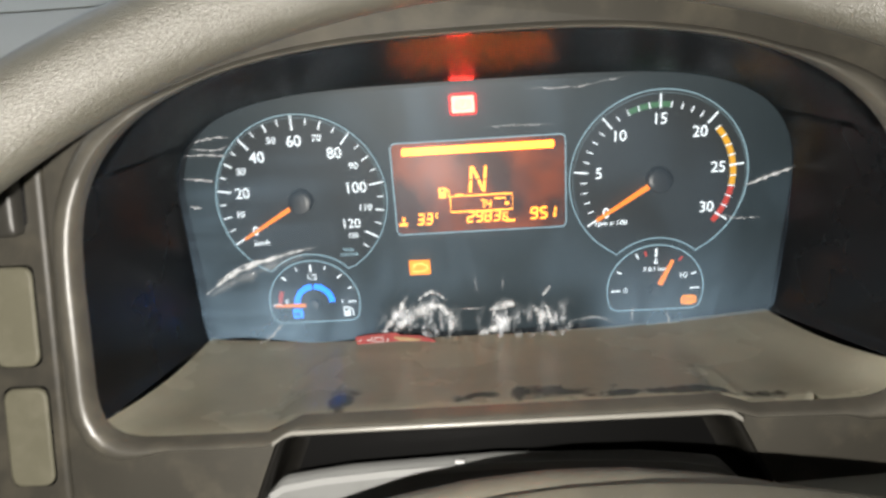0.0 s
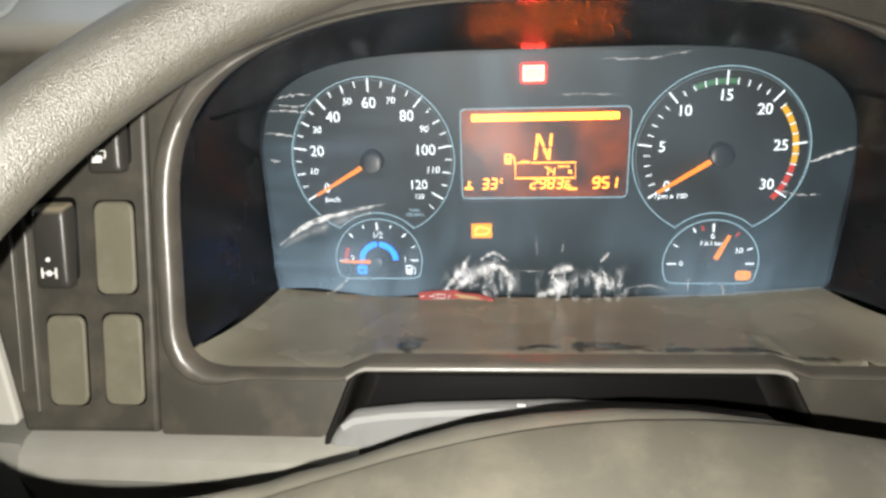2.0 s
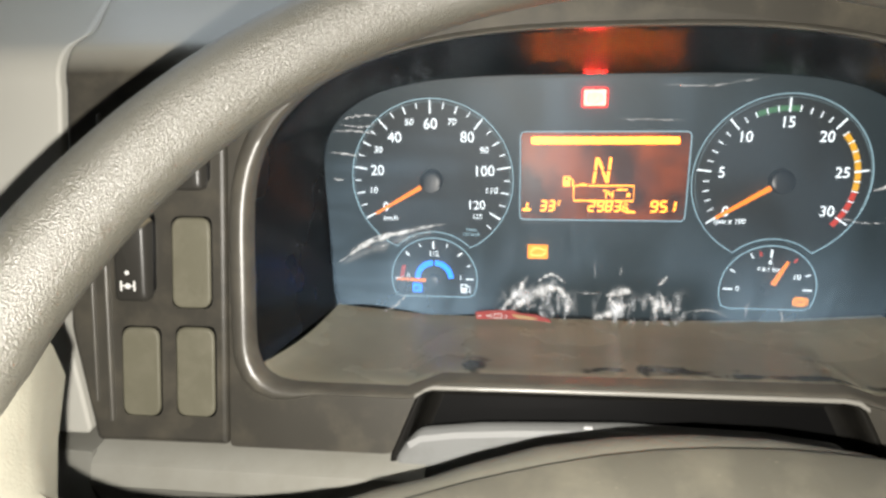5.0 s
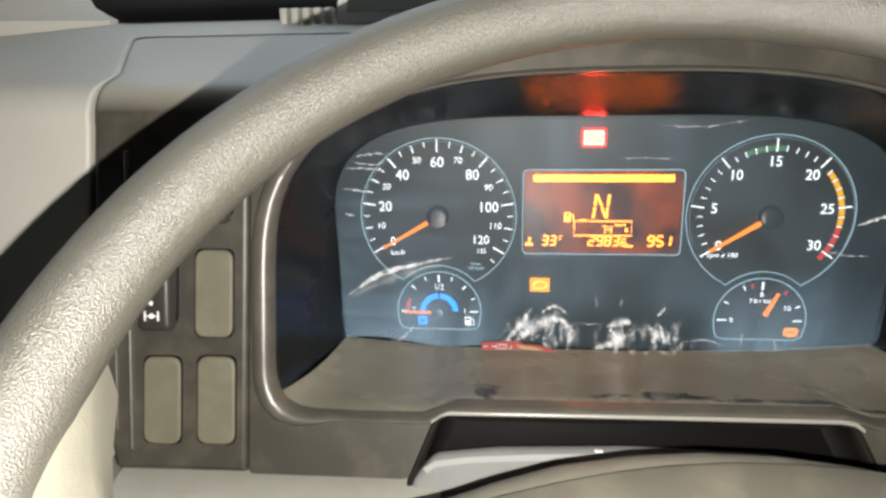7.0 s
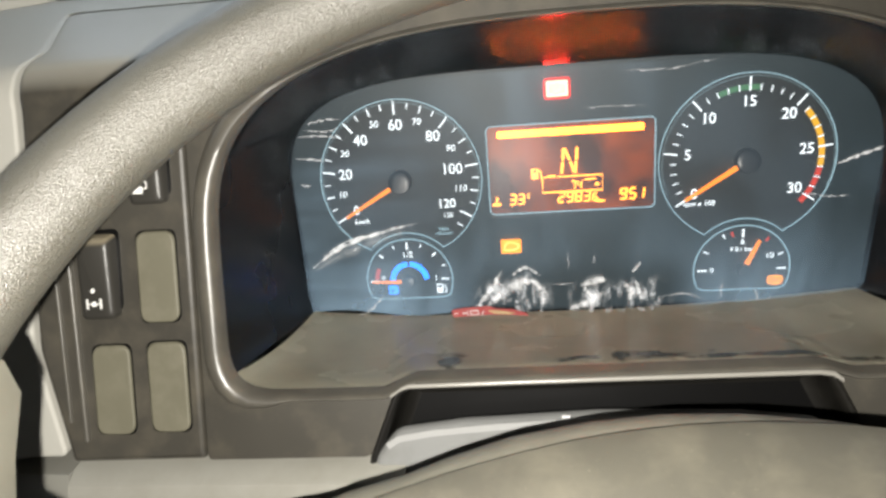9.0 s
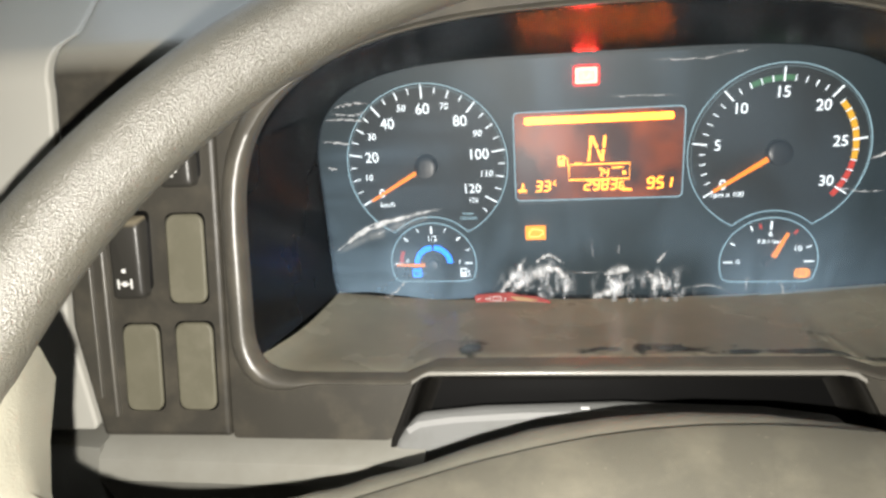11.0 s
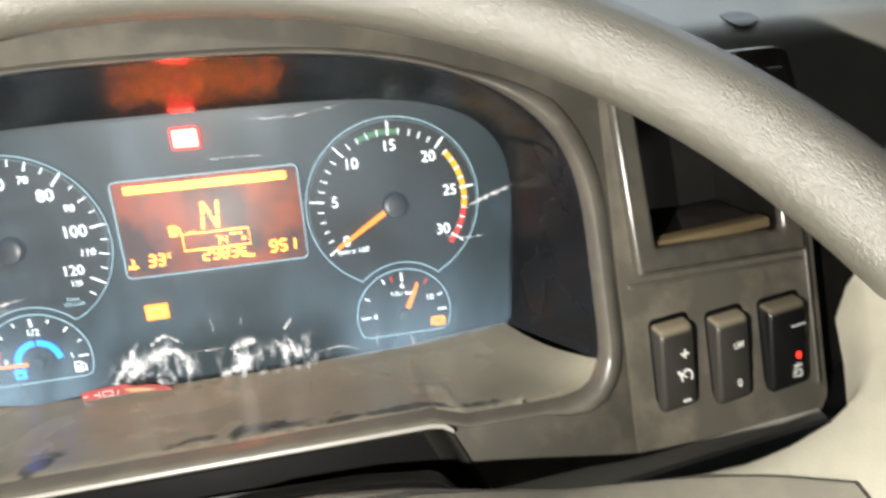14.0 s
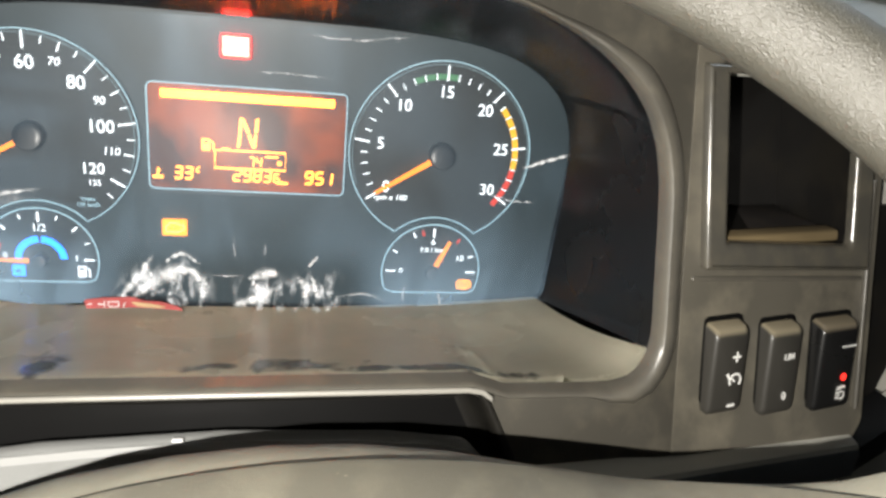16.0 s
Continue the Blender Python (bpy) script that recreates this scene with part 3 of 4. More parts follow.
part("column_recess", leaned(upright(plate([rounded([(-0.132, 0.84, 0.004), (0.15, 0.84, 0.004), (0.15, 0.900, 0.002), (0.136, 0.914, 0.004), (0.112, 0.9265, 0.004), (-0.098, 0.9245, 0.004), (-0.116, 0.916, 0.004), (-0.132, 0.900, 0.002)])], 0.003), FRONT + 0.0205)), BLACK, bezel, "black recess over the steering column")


def cove():
    """The rounded edge over the steering column, rolling back into the recess."""
    line = [Vector(p) for p in rounded([(-0.1200, 0.876, 0), (-0.1175, 0.8910, 0.008), (-0.1020, 0.9270, 0.012), (0.112, 0.9290, 0.012), (0.130, 0.893, 0.012), (0.133, 0.876, 0)], 8)]
    bm, rows = bmesh.new(), []
    for k, p in enumerate(line):
        t = (line[min(k + 1, len(line) - 1)] - line[max(k - 1, 0)]).normalized()
        inward = Vector((t.y, -t.x))
        row = []
        for d, y in ((-0.0012, 0.0010), (-0.0010, -0.0004), (0.0002, -0.0012), (0.0016, -0.0008), (0.0030, 0.0010), (0.0042, 0.0040), (0.0052, 0.0090), (0.0066, 0.0140), (0.0090, 0.0185), (0.0140, 0.0200)):
            u, v = p + inward * d
            row.append(bm.verts.new((u, lean(FRONT + y, v, u), v)))
        rows.append(row)
    for a, b in zip(rows, rows[1:]):
        for i in range(len(a) - 1):
            bm.faces.new((a[i], a[i + 1], b[i + 1], b[i]))
    bmesh.ops.recalc_face_normals(bm, faces=bm.faces)
    me = bpy.data.meshes.new("cove")
    bm.to_mesh(me)
    bm.free()
    return smooth(me, 80)


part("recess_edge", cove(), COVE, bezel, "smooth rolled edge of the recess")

# ---- lower dashboard and column ----
lower = thing("trim_lower_dashboard", "light grey ledge below the switch panels", "dashboard trim", kind="structure")
ledge = [(-0.150, 0.8890), (-0.180, 0.8880), (-0.189, 0.883), (-0.193, 0.872), (-0.186, 0.856), (-0.178, 0.80), (-0.15, 0.80)]
part("ledge", sweep(ledge, -0.284, -0.100), LOWGREY, lower)
RUN = lambda f: (0.24 * max(0.0, 0.126 + 0.208 * f - 0.185), -0.0155 * max(0.0, f - 0.3))
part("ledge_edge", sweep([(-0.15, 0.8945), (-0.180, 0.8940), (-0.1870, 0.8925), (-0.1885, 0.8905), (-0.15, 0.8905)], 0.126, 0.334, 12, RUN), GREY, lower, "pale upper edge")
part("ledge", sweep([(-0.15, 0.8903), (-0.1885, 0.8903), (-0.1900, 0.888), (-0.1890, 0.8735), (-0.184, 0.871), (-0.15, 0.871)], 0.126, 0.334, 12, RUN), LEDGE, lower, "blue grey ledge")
part("ledge_end", sweep([(-0.15, 0.8915), (-0.1870, 0.8905), (-0.1890, 0.886), (-0.1870, 0.8735), (-0.15, 0.871)], 0.3345, 0.375, 4, lambda f: (0.0355 + 0.012 * f, -0.011 + 0.012 * f)), BLACK, lower, "black end of the ledge")
# a flat black plate stands for the shade in this gap
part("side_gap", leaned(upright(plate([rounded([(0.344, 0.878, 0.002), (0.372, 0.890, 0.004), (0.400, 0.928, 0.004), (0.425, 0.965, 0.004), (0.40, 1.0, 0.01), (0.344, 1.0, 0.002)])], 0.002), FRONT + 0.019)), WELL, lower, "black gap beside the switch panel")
part("side_cover", leaned(upright(plate([rounded([(0.344, 0.80, 0.002), (0.46, 0.80, 0.002), (0.46, 0.905, 0.01), (0.405, 0.900, 0.008), (0.374, 0.889, 0.006), (0.344, 0.878, 0.002)])], 0.004, 0.0015), FRONT + 0.014)), GREY, lower, "pale grey cover")
part("corner_cap", sweep([(-0.140, 0.8860), (-0.182, 0.8850), (-0.190, 0.872), (-0.178, 0.80), (-0.14, 0.80)], -0.36, -0.2865, 6, lambda f: (0.02 * (1 - f), -0.012 * (1 - f))), LOWGREY, lower)
column = thing("steering_column_cover", "light grey plastic cover of the steering column", "column cover")
arch = [(-0.118, 0.80), (-0.1165, 0.890), (-0.104, 0.9035), (-0.07, 0.9075), (0.0, 0.9105), (0.07, 0.9090), (0.106, 0.905), (0.117, 0.893), (0.124, 0.80)]
part("cover", leaned(upright(plate([rounded([(u, v, 0.012) for u, v in arch])], 0.010, 0.004), FRONT - 0.002)), COLUMN, column)

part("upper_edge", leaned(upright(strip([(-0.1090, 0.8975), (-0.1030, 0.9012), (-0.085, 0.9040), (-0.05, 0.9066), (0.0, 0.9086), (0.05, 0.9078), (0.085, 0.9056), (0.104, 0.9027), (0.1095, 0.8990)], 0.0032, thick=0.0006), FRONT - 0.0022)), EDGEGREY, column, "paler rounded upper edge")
fleck = thing("paper_fleck", "tiny torn white paper fleck on the column cover", "paper scrap")
part("fleck", block(-0.0190, -0.0145, -0.1748, -0.1726, 0.9100, 0.9112, 0.0004), PAPER, fleck)
stalk = thing("indicator_stalk", "dark grey stalk below the dashboard ledge", "stalk")
part("arm", sweep([(-0.20, 0.842), (-0.205, 0.846), (-0.21, 0.842), (-0.21, 0.836), (-0.205, 0.832), (-0.20, 0.836)], -0.235, -0.12, 4, lambda f: (0.03 * f, -0.004 * f)), PANEL, stalk)

# ---- instrument cluster ----
cluster = thing("instrument_cluster", "lit truck instrument cluster with dark blue dial faces", "instrument cluster")
part("face_plate", upright(plate([grown(BACK, 0.027)], 0.004), 0.002), FACE, cluster)
part("housing", loft([[(u, LENS + 0.0015, v) for u, v in BACK], [(u, -0.0012, v) for u, v in grown(BACK, 0.026)]]), SHROUD, cluster, "dark rim of the dial housing")
part("lens", upright(plate([grown(BACK, 0.003)], 0.002), LENS + 0.002), CLEAR, cluster, "clear plastic cover").visible_shadow = False
SPEED, TACH = (-0.1185, 0.9964), (0.1160, 0.9975)
FUEL, AIR = (-0.1190, 0.9215), (0.1165, 0.9190)
LIFT = -0.0024


def mark(name, me, mat, parent, y=LIFT, label=""):
    return part(name, upright(me, y), mat, parent, label)


def spoke_line(c, a, r0, r1, w):
    s, k = math.sin(radians(a)), math.cos(radians(a))
    return strip([(c[0] + s * r0, c[1] + k * r0), (c[0] + s * r1, c[1] + k * r1)], w)


def on(c, a, r):
    return (c[0] + r * math.sin(radians(a)), c[1] + r * math.cos(radians(a)))


def dial_outline(c, r, small, gap):
    """The ring of a large dial, cut below by the small dial under it."""
    big = [p for p in arc(*c, r, -146, 146, 120) if (Vector(p) - Vector(small)).length > gap]
    a1 = math.degrees(math.atan2(big[-1][0] - small[0], big[-1][1] - small[1]))
    a0 = math.degrees(math.atan2(big[0][0] - small[0], big[0][1] - small[1]))
    return big + arc(*small, gap, a1, a0, 40)[1:-1]


def small_outline(c, r, low):
    a = math.degrees(math.acos((low - c[1]) / r))
    return arc(*c, r, -a + 4, a - 4, 80) + [(c[0] + r * math.sin(radians(a)) * 0.88, low), (c[0] - r * math.sin(radians(a)) * 0.88, low)]


def needle(c, a, r0, r1, w, parent, mat):
    s, k = math.sin(radians(a)), math.cos(radians(a))
    loop = []
    for r, h in ((r0, w / 2), (r1, w / 4), (r1, -w / 4), (r0, -w / 2)):
        loop.append((c[0] + s * r + k * h, c[1] + k * r - s * h))
    return part("needle", upright(plate([loop[::-1]], 0.0012), -0.0065), mat, parent, "lit orange pointer")


def cap(c, r, parent):
    """A round cap whose flat top leans back a little."""
    r *= 1.18
    rings = []
    for rr, y in ((r, -0.001), (r, -0.0075), (r * 0.97, -0.0084), (r * 0.90, -0.0089), (r * 0.5, -0.0091), (0.0002, -0.0092)):
        rings.append([(c[0] + rr * math.cos(a), y + (0.25 * rr * math.sin(a) if y < -0.002 else 0.0), c[1] + rr * math.sin(a)) for a in [2 * math.pi * i / 40 for i in range(40)]])
    part("needle_cap", loft(rings), CAP, parent, "round glossy dark cap")


def big_dial(name, c, small, gap, label):
    d = mark(name, plate([dial_outline(c, 0.0572, small, gap)[::-1]], 0.0008), DIAL, cluster, -0.0014, label)
    mark("dial_ring", strip(dial_outline(c, 0.0572, small, gap), 0.00058, True), LINE, d)
    mark("inner_ring", strip(arc(*c, 0.0553, -112, 112, 100), 0.00035), FAINT, d, -0.0044, "fainter raised inner line")
    return d


speedo = big_dial("speedometer", SPEED, FUEL, 0.0365, "round speedometer dial with white figures")
STEP = 120.4 / 60
for v in range(0, 126, 5):
    a = (v - 60) * STEP
    if v % 20 == 0:
        mark("tick", spoke_line(SPEED, a, 0.0470, 0.0562, 0.0010), INK, speedo)
        mark("numeral", text(str(v), 0.0092 if v in (0, 120) else 0.0105, on(SPEED, a, 0.0395 if v not in (100, 120) else 0.0375 if v == 100 else 0.0362), squeeze=0.95), INK, speedo)
    elif v == 125:
        mark("tick", spoke_line(SPEED, a, 0.0505, 0.0545, 0.0006), INK, speedo)
    else:
        mark("tick", spoke_line(SPEED, a, 0.0508, 0.0550, 0.0006) if v % 10 else spoke_line(SPEED, a, 0.0495, 0.0552, 0.0008), INK, speedo)
        if v % 10 == 0:
            mark("numeral", text(str(v), 0.0064, on(SPEED, a, 0.0435 if v < 90 else 0.0425), slant=0.1), INK, speedo)
mark("numeral", text("125", 0.0048, on(SPEED, 130, 0.0415)), INK, speedo)
mark("unit_mark", text("km/h", 0.0054, (SPEED[0] - 0.031, SPEED[1] - 0.0285), slant=0.15), INK, speedo)
mark("unit_mark", text("Vmax", 0.0034, (SPEED[0] + 0.0275, SPEED[1] - 0.0365)), LINE, speedo)
mark("unit_mark", text("125 km/h", 0.0034, (SPEED[0] + 0.0275, SPEED[1] - 0.0400)), LINE, speedo)
needle(SPEED, -120.4, 0.004, 0.0475, 0.0030, speedo, ORANGE)
cap(SPEED, 0.0068, speedo)

tacho = big_dial("tachometer", TACH, AIR, 0.0375, "round engine speed dial with coloured bands")
for v in range(0, 31):
    a = (v - 15) * 8.25
    if v % 5 == 0:
        mark("tick", spoke_line(TACH, a, 0.0455, 0.0545, 0.0010), INK, tacho)
        mark("numeral", text(str(v), 0.0102, on(TACH, a, 0.0385 if v else 0.0400), squeeze=0.95), INK, tacho)
    else:
        mark("tick", spoke_line(TACH, a, 0.0459, 0.0499, 0.0006), INK, tacho)
for name, v0, v1, mat, w in (("green_band", 12, 16, GREENSCALE, 0.0034), ("yellow_band", 21, 27, YELLOWSCALE, 0.0036), ("red_band", 27, 30, REDSCALE, 0.0034)):
    for v in range(v0, v1):
        mark(name, strip(arc(*TACH, 0.0478, (v - 15) * 8.25 + 0.7, (v - 14) * 8.25 - 0.7, 5), w), mat, tacho, LIFT + 0.0003)
mark("red_band", strip(arc(*TACH, 0.0478, 124.5, 130.5, 5), 0.0034), REDSCALE, tacho, LIFT + 0.0003)
mark("unit_mark", text("rpm x 100", 0.0050, (TACH[0] - 0.0300, TACH[1] - 0.0290), slant=0.15), INK, tacho)
needle(TACH, -122.5, 0.004, 0.0475, 0.0034, tacho, ORANGE)
cap(TACH, 0.0068, tacho)

fuel = mark("fuel_gauge", plate([small_outline(FUEL, 0.0318, 0.9072)[::-1]], 0.0008), DIAL, cluster, -0.0014, "half round fuel and additive gauge")
mark("dial_ring", strip(small_outline(FUEL, 0.0318, 0.9072), 0.0007, True), LINE, fuel)
for a, r0, w in ((-90, 0.0235, 0.0011), (-45, 0.0255, 0.0012), (-21, 0.0265, 0.0008), (0, 0.0235, 0.0013), (21, 0.0265, 0.0008), (45, 0.0255, 0.0012), (68, 0.0265, 0.0008), (90, 0.0235, 0.0011)):
    mark("tick", spoke_line(FUEL, a, r0, 0.0292, w), INK, fuel)
mark("red_mark", strip(arc(*FUEL, 0.0242, -88, -66, 8), 0.0028), REDSCALE, fuel, LIFT + 0.0002)
for body, size, at in (("1/2", 0.0062, (FUEL[0], FUEL[1] + 0.0195)), ("0", 0.0048, (FUEL[0] - 0.0195, FUEL[1] + 0.0020)), ("1", 0.0055, (FUEL[0] + 0.0195, FUEL[1] + 0.0008))):
    mark("numeral", text(body, size, at), INK, fuel)
for a0, a1 in ((-88, -4), (4, 88)):
    mark("blue_arc", strip(arc(*FUEL, 0.0125, a0, a1, 20), 0.0038), BLUE, fuel, label="lit blue level arc")
mark("additive_lamp", plate([box_loop(FUEL[0] - 0.0165, FUEL[1] - 0.0110, FUEL[0] - 0.0095, FUEL[1] - 0.0040, 0.001), box_loop(FUEL[0] - 0.0148, FUEL[1] - 0.0090, FUEL[0] - 0.0118, FUEL[1] - 0.0072, 0.0005)], 0.0004), BLUE, fuel, label="lit blue additive symbol")
pump = [box_loop(FUEL[0] + 0.0195, FUEL[1] - 0.0112, FUEL[0] + 0.0242, FUEL[1] - 0.0040, 0.0006), box_loop(FUEL[0] + 0.0204, FUEL[1] - 0.0070, FUEL[0] + 0.0233, FUEL[1] - 0.0050, 0.0003)]
mark("pump_symbol", joined([plate(pump, 0.0004), strip([(FUEL[0] + 0.0242, FUEL[1] - 0.0050), (FUEL[0] + 0.0262, FUEL[1] - 0.0062), (FUEL[0] + 0.0264, FUEL[1] - 0.0108), (FUEL[0] + 0.0250, FUEL[1] - 0.0100)], 0.0007)]), INK, fuel)
needle(FUEL, -89, 0.006, 0.0275, 0.0024, fuel, ORANGE)
cap(FUEL, 0.0035, fuel)

air = mark("air_pressure_gauge", plate([small_outline(AIR, 0.0325, 0.9040)[::-1]], 0.0008), DIAL, cluster, -0.0014, "half round brake air pressure gauge")
mark("dial_ring", strip(small_outline(AIR, 0.0325, 0.9040), 0.0007, True), LINE, air)
for a, r0, w in ((-90, 0.0235, 0.0011), (-61, 0.0262, 0.0010), (-27, 0.0262, 0.0010), (0, 0.0240, 0.0013), (67, 0.0262, 0.0010), (90, 0.0235, 0.0011)):
    mark("tick", spoke_line(AIR, a, r0, 0.0298, w), INK, air)
for a in (-15, 37):
    mark("red_mark", spoke_line(AIR, a, 0.0255, 0.0290, 0.0014), REDSCALE, air)
for body, size, at in (("6", 0.0058, (AIR[0], AIR[1] + 0.0205)), ("10", 0.0058, (AIR[0] + 0.0185, AIR[1] + 0.0095)), ("0", 0.0052, (AIR[0] - 0.0200, AIR[1]))):
    mark("numeral", text(body, size, at), INK, air)
mark("unit_mark", text("P.B.1 bar", 0.0042, (AIR[0] - 0.0005, AIR[1] + 0.0150)), INK, air)
needle(AIR, 25, 0.0055, 0.0245, 0.0034, air, ORANGE)
cap(AIR, 0.0035, air)
mark("brake_wear_lamp", plate([box_loop(AIR[0] + 0.0180, AIR[1] - 0.0125, AIR[0] + 0.0285, AIR[1] - 0.0055, 0.003)], 0.0004), AMBERLAMP, air, label="lit orange brake symbol")
mark("brake_symbol", joined([text("PV", 0.0040, (AIR[0] + 0.0232, AIR[1] - 0.0090)), strip(arc(AIR[0] + 0.0232, AIR[1] - 0.0090, 0.0040, 40, 140, 10), 0.0004), strip(arc(AIR[0] + 0.0232, AIR[1] - 0.0090, 0.0040, 220, 320, 10), 0.0004)]), BURNT, air, LIFT - 0.0005)

# warning lamps
red = mark("parking_brake_lamp", plate([box_loop(-0.0148, 1.0478, -0.0005, 1.0583, 0.0008)], 0.0006), REDLAMP, cluster, label="lit red parking brake lamp")
mark("lamp_edge", strip(box_loop(-0.0156, 1.0470, 0.0003, 1.0591, 0.0014), 0.0016, True), REDEDGE, red, LIFT + 0.0004, "red glowing rim of the window")
mark("brake_symbol", joined([strip(arc(-0.0076, 1.0530, 0.0031, 0, 360, 28), 0.0005, True), text("P", 0.0046, (-0.0076, 1.0530)), strip(arc(-0.0076, 1.0530, 0.0047, 50, 130, 12), 0.0005), strip(arc(-0.0076, 1.0530, 0.0047, 230, 310, 12), 0.0005)]), REDINK, red, LIFT - 0.0008)
amber = mark("engine_lamp", plate([box_loop(-0.0505, 0.9388, -0.0362, 0.9492, 0.0008)], 0.0006), AMBERLAMP, cluster, label="lit amber engine lamp")
engine = rounded([(-0.0480, 0.9415, 0.0003), (-0.0405, 0.9415, 0.0003), (-0.0392, 0.9430, 0.0002), (-0.0380, 0.9430, 0.0002), (-0.0380, 0.9460, 0.0002), (-0.0400, 0.9460, 0.0002), (-0.0415, 0.9472, 0.0003), (-0.0465, 0.9472, 0.0003), (-0.0465, 0.9455, 0.0002), (-0.0480, 0.9455, 0.0002)], 2)
mark("engine_symbol", strip(engine, 0.0006, True), BRIGHT, amber, LIFT - 0.0008)

# display
lcd = mark("display", plate([box_loop(-0.0560, 0.9688, 0.0560, 1.0300, 0.0035)], 0.0008), LCD, cluster, -0.0018, "amber message display")
mark("display_border", strip(box_loop(-0.0565, 0.9683, 0.0565, 1.0305, 0.0040), 0.0007, True), LINE, lcd)
mark("bar", plate([box_loop(-0.0490, 1.0222, 0.0490, 1.0268, 0.0010)], 0.0004), BAR, lcd, LIFT - 0.0004)
glass = [(-0.0150, 0.9695), (-0.0155, 0.9695), (-0.0035, 1.0292), (-0.0030, 1.0292)]
part("display_window", sweep(glass, -0.0553, 0.0553), GLASS, lcd, "clear tilted window of the display").visible_shadow = False
SEGMENTS = {"0": "abcdef", "1": "bc", "2": "abged", "3": "abgcd", "4": "fgbc", "5": "afgcd", "6": "afgedc", "7": "abc", "8": "abcdefg", "9": "abcdfg", "C": "afed"}


def digit(ch, x, z, w, h, t, slant=0.12):
    """A seven segment figure with its lower left corner at x, z."""
    half, g = h / 2, t * 0.25
    lines = {"a": ((g, h), (w - g, h)), "b": ((w, h - g), (w, half + g)), "c": ((w, half - g), (w, g)), "d": ((g, 0), (w - g, 0)), "e": ((0, half - g), (0, g)), "f": ((0, h - g), (0, half + g)), "g": ((g, half), (w - g, half))}
    return joined([strip([(x + p[0] + slant * p[1], z + p[1]) for p in lines[s]], t) for s in SEGMENTS[ch]])


def figures(body, x, z, w, h, t, gap):
    for ch in body:
        if ch == "1":
            x -= gap * 0.3
        mark("figure", digit(ch, x, z, w, h, t), AMBER, lcd, LIFT - 0.0004)
        x += w + gap


figures("33", -0.0425, 0.9752, 0.0038, 0.0068, 0.0011, 0.0019)
figures("C", -0.0300, 0.9795, 0.0017, 0.0026, 0.0006, 0.001)
figures("2983", -0.0090, 0.9752, 0.0038, 0.0068, 0.0011, 0.0020)
figures("6", 0.0143, 0.9752, 0.0030, 0.0050, 0.0009, 0.001)
figures("951", 0.0330, 0.9752, 0.0040, 0.0072, 0.0012, 0.0022)
figures("74", -0.0003, 0.9842, 0.0027, 0.0056, 0.0008, 0.0016)
mark("figure", joined([strip([(-0.0062, 0.9955), (-0.0053, 1.0034)], 0.0016), strip([(-0.0052, 1.0046), (-0.0046, 1.0128)], 0.0016), strip([(0.0030, 0.9955), (0.0037, 1.0034)], 0.0016), strip([(0.0040, 1.0046), (0.0046, 1.0128)], 0.0016), strip([(-0.0038, 1.0125), (-0.0006, 1.0046)], 0.0016), strip([(-0.0003, 1.0034), (0.0026, 0.9960)], 0.0016)]), AMBER, lcd, LIFT - 0.0004, "the gear letter N in segments")
mark("box_line", strip([(-0.0160, 0.9933), (-0.0195, 0.9933), (-0.0195, 0.9825), (0.0212, 0.9825), (0.0212, 0.9933), (-0.0095, 0.9933)], 0.0008), AMBER, lcd, LIFT - 0.0004)
for x0, x1, z, w in ((-0.0158, -0.0105, 0.9938, 0.0014), (0.0165, 0.0200, 0.9748, 0.0016), (0.0200, 0.0228, 0.9746, 0.0013), (0.0095, 0.0140, 0.9905, 0.0010), (0.0145, 0.0170, 0.9905, 0.0010), (0.0165, 0.0188, 0.9868, 0.0022), (-0.0545, -0.0490, 0.9756, 0.0018)):
    mark("small_mark", strip([(x0, z), (x1, z)], w), AMBER, lcd, LIFT - 0.0004)
mark("thermometer_symbol", joined([strip([(-0.0515, 0.9768), (-0.0515, 0.9808)], 0.0010), strip([(-0.0512, 0.9798), (-0.0502, 0.9798)], 0.0007)]), AMBER, lcd, LIFT - 0.0006)
mark("pump_symbol", joined([plate([box_loop(-0.0268, 0.9926, -0.0222, 0.9995, 0.0005), box_loop(-0.0258, 0.9968, -0.0232, 0.9986, 0.0003)], 0.0004), strip([(-0.0222, 0.9985), (-0.0203, 0.9972), (-0.0202, 0.9930)], 0.0008)]), AMBER, lcd, LIFT - 0.0004)

# ---- protective film on the cover ----
film = thing("protective_film", "clear protective film, creased and crumpled along its lower edge", "plastic film")


def film_sheet():
    nx, nz = 150, 70
    bm = bmesh.new()
    grid = []
    for i in range(nx + 1):
        u = -0.1855 + 0.372 * i / nx
        low = 0.9085 + 0.004 * noise.noise((u * 22, 3.1, 0)) + 0.005 * max(0, abs(u) - 0.08) / 0.1
        high = 1.0640 + 0.006 * (1 - (u / 0.186) ** 2) - 0.02 * max(0, abs(u) - 0.15) / 0.035
        col = []
        for j in range(nz + 1):
            f = j / nz
            v = low + (high - low) * f
            crumple = max(0.0, 1 - abs((u - 0.002) / 0.075) ** 3) * max(0.0, 1 - (v - 0.905) / 0.045)
            p = Vector((u * 26, v * 26, 1.0))
            d = 0.0006 * noise.noise(p) + crumple * 0.009 * (noise.turbulence(Vector((u * 55 + v * 22, v * 30, 7.0)), 3, True) - 0.25)
            col.append(bm.verts.new((u, LENS - 0.004 - max(-0.001, d), v)))
        grid.append(col)
    for i in range(nx):
        for j in range(nz):
            bm.faces.new((grid[i][j], grid[i + 1][j], grid[i + 1][j + 1], grid[i][j + 1]))
    me = bpy.data.meshes.new("film")
    bm.to_mesh(me)
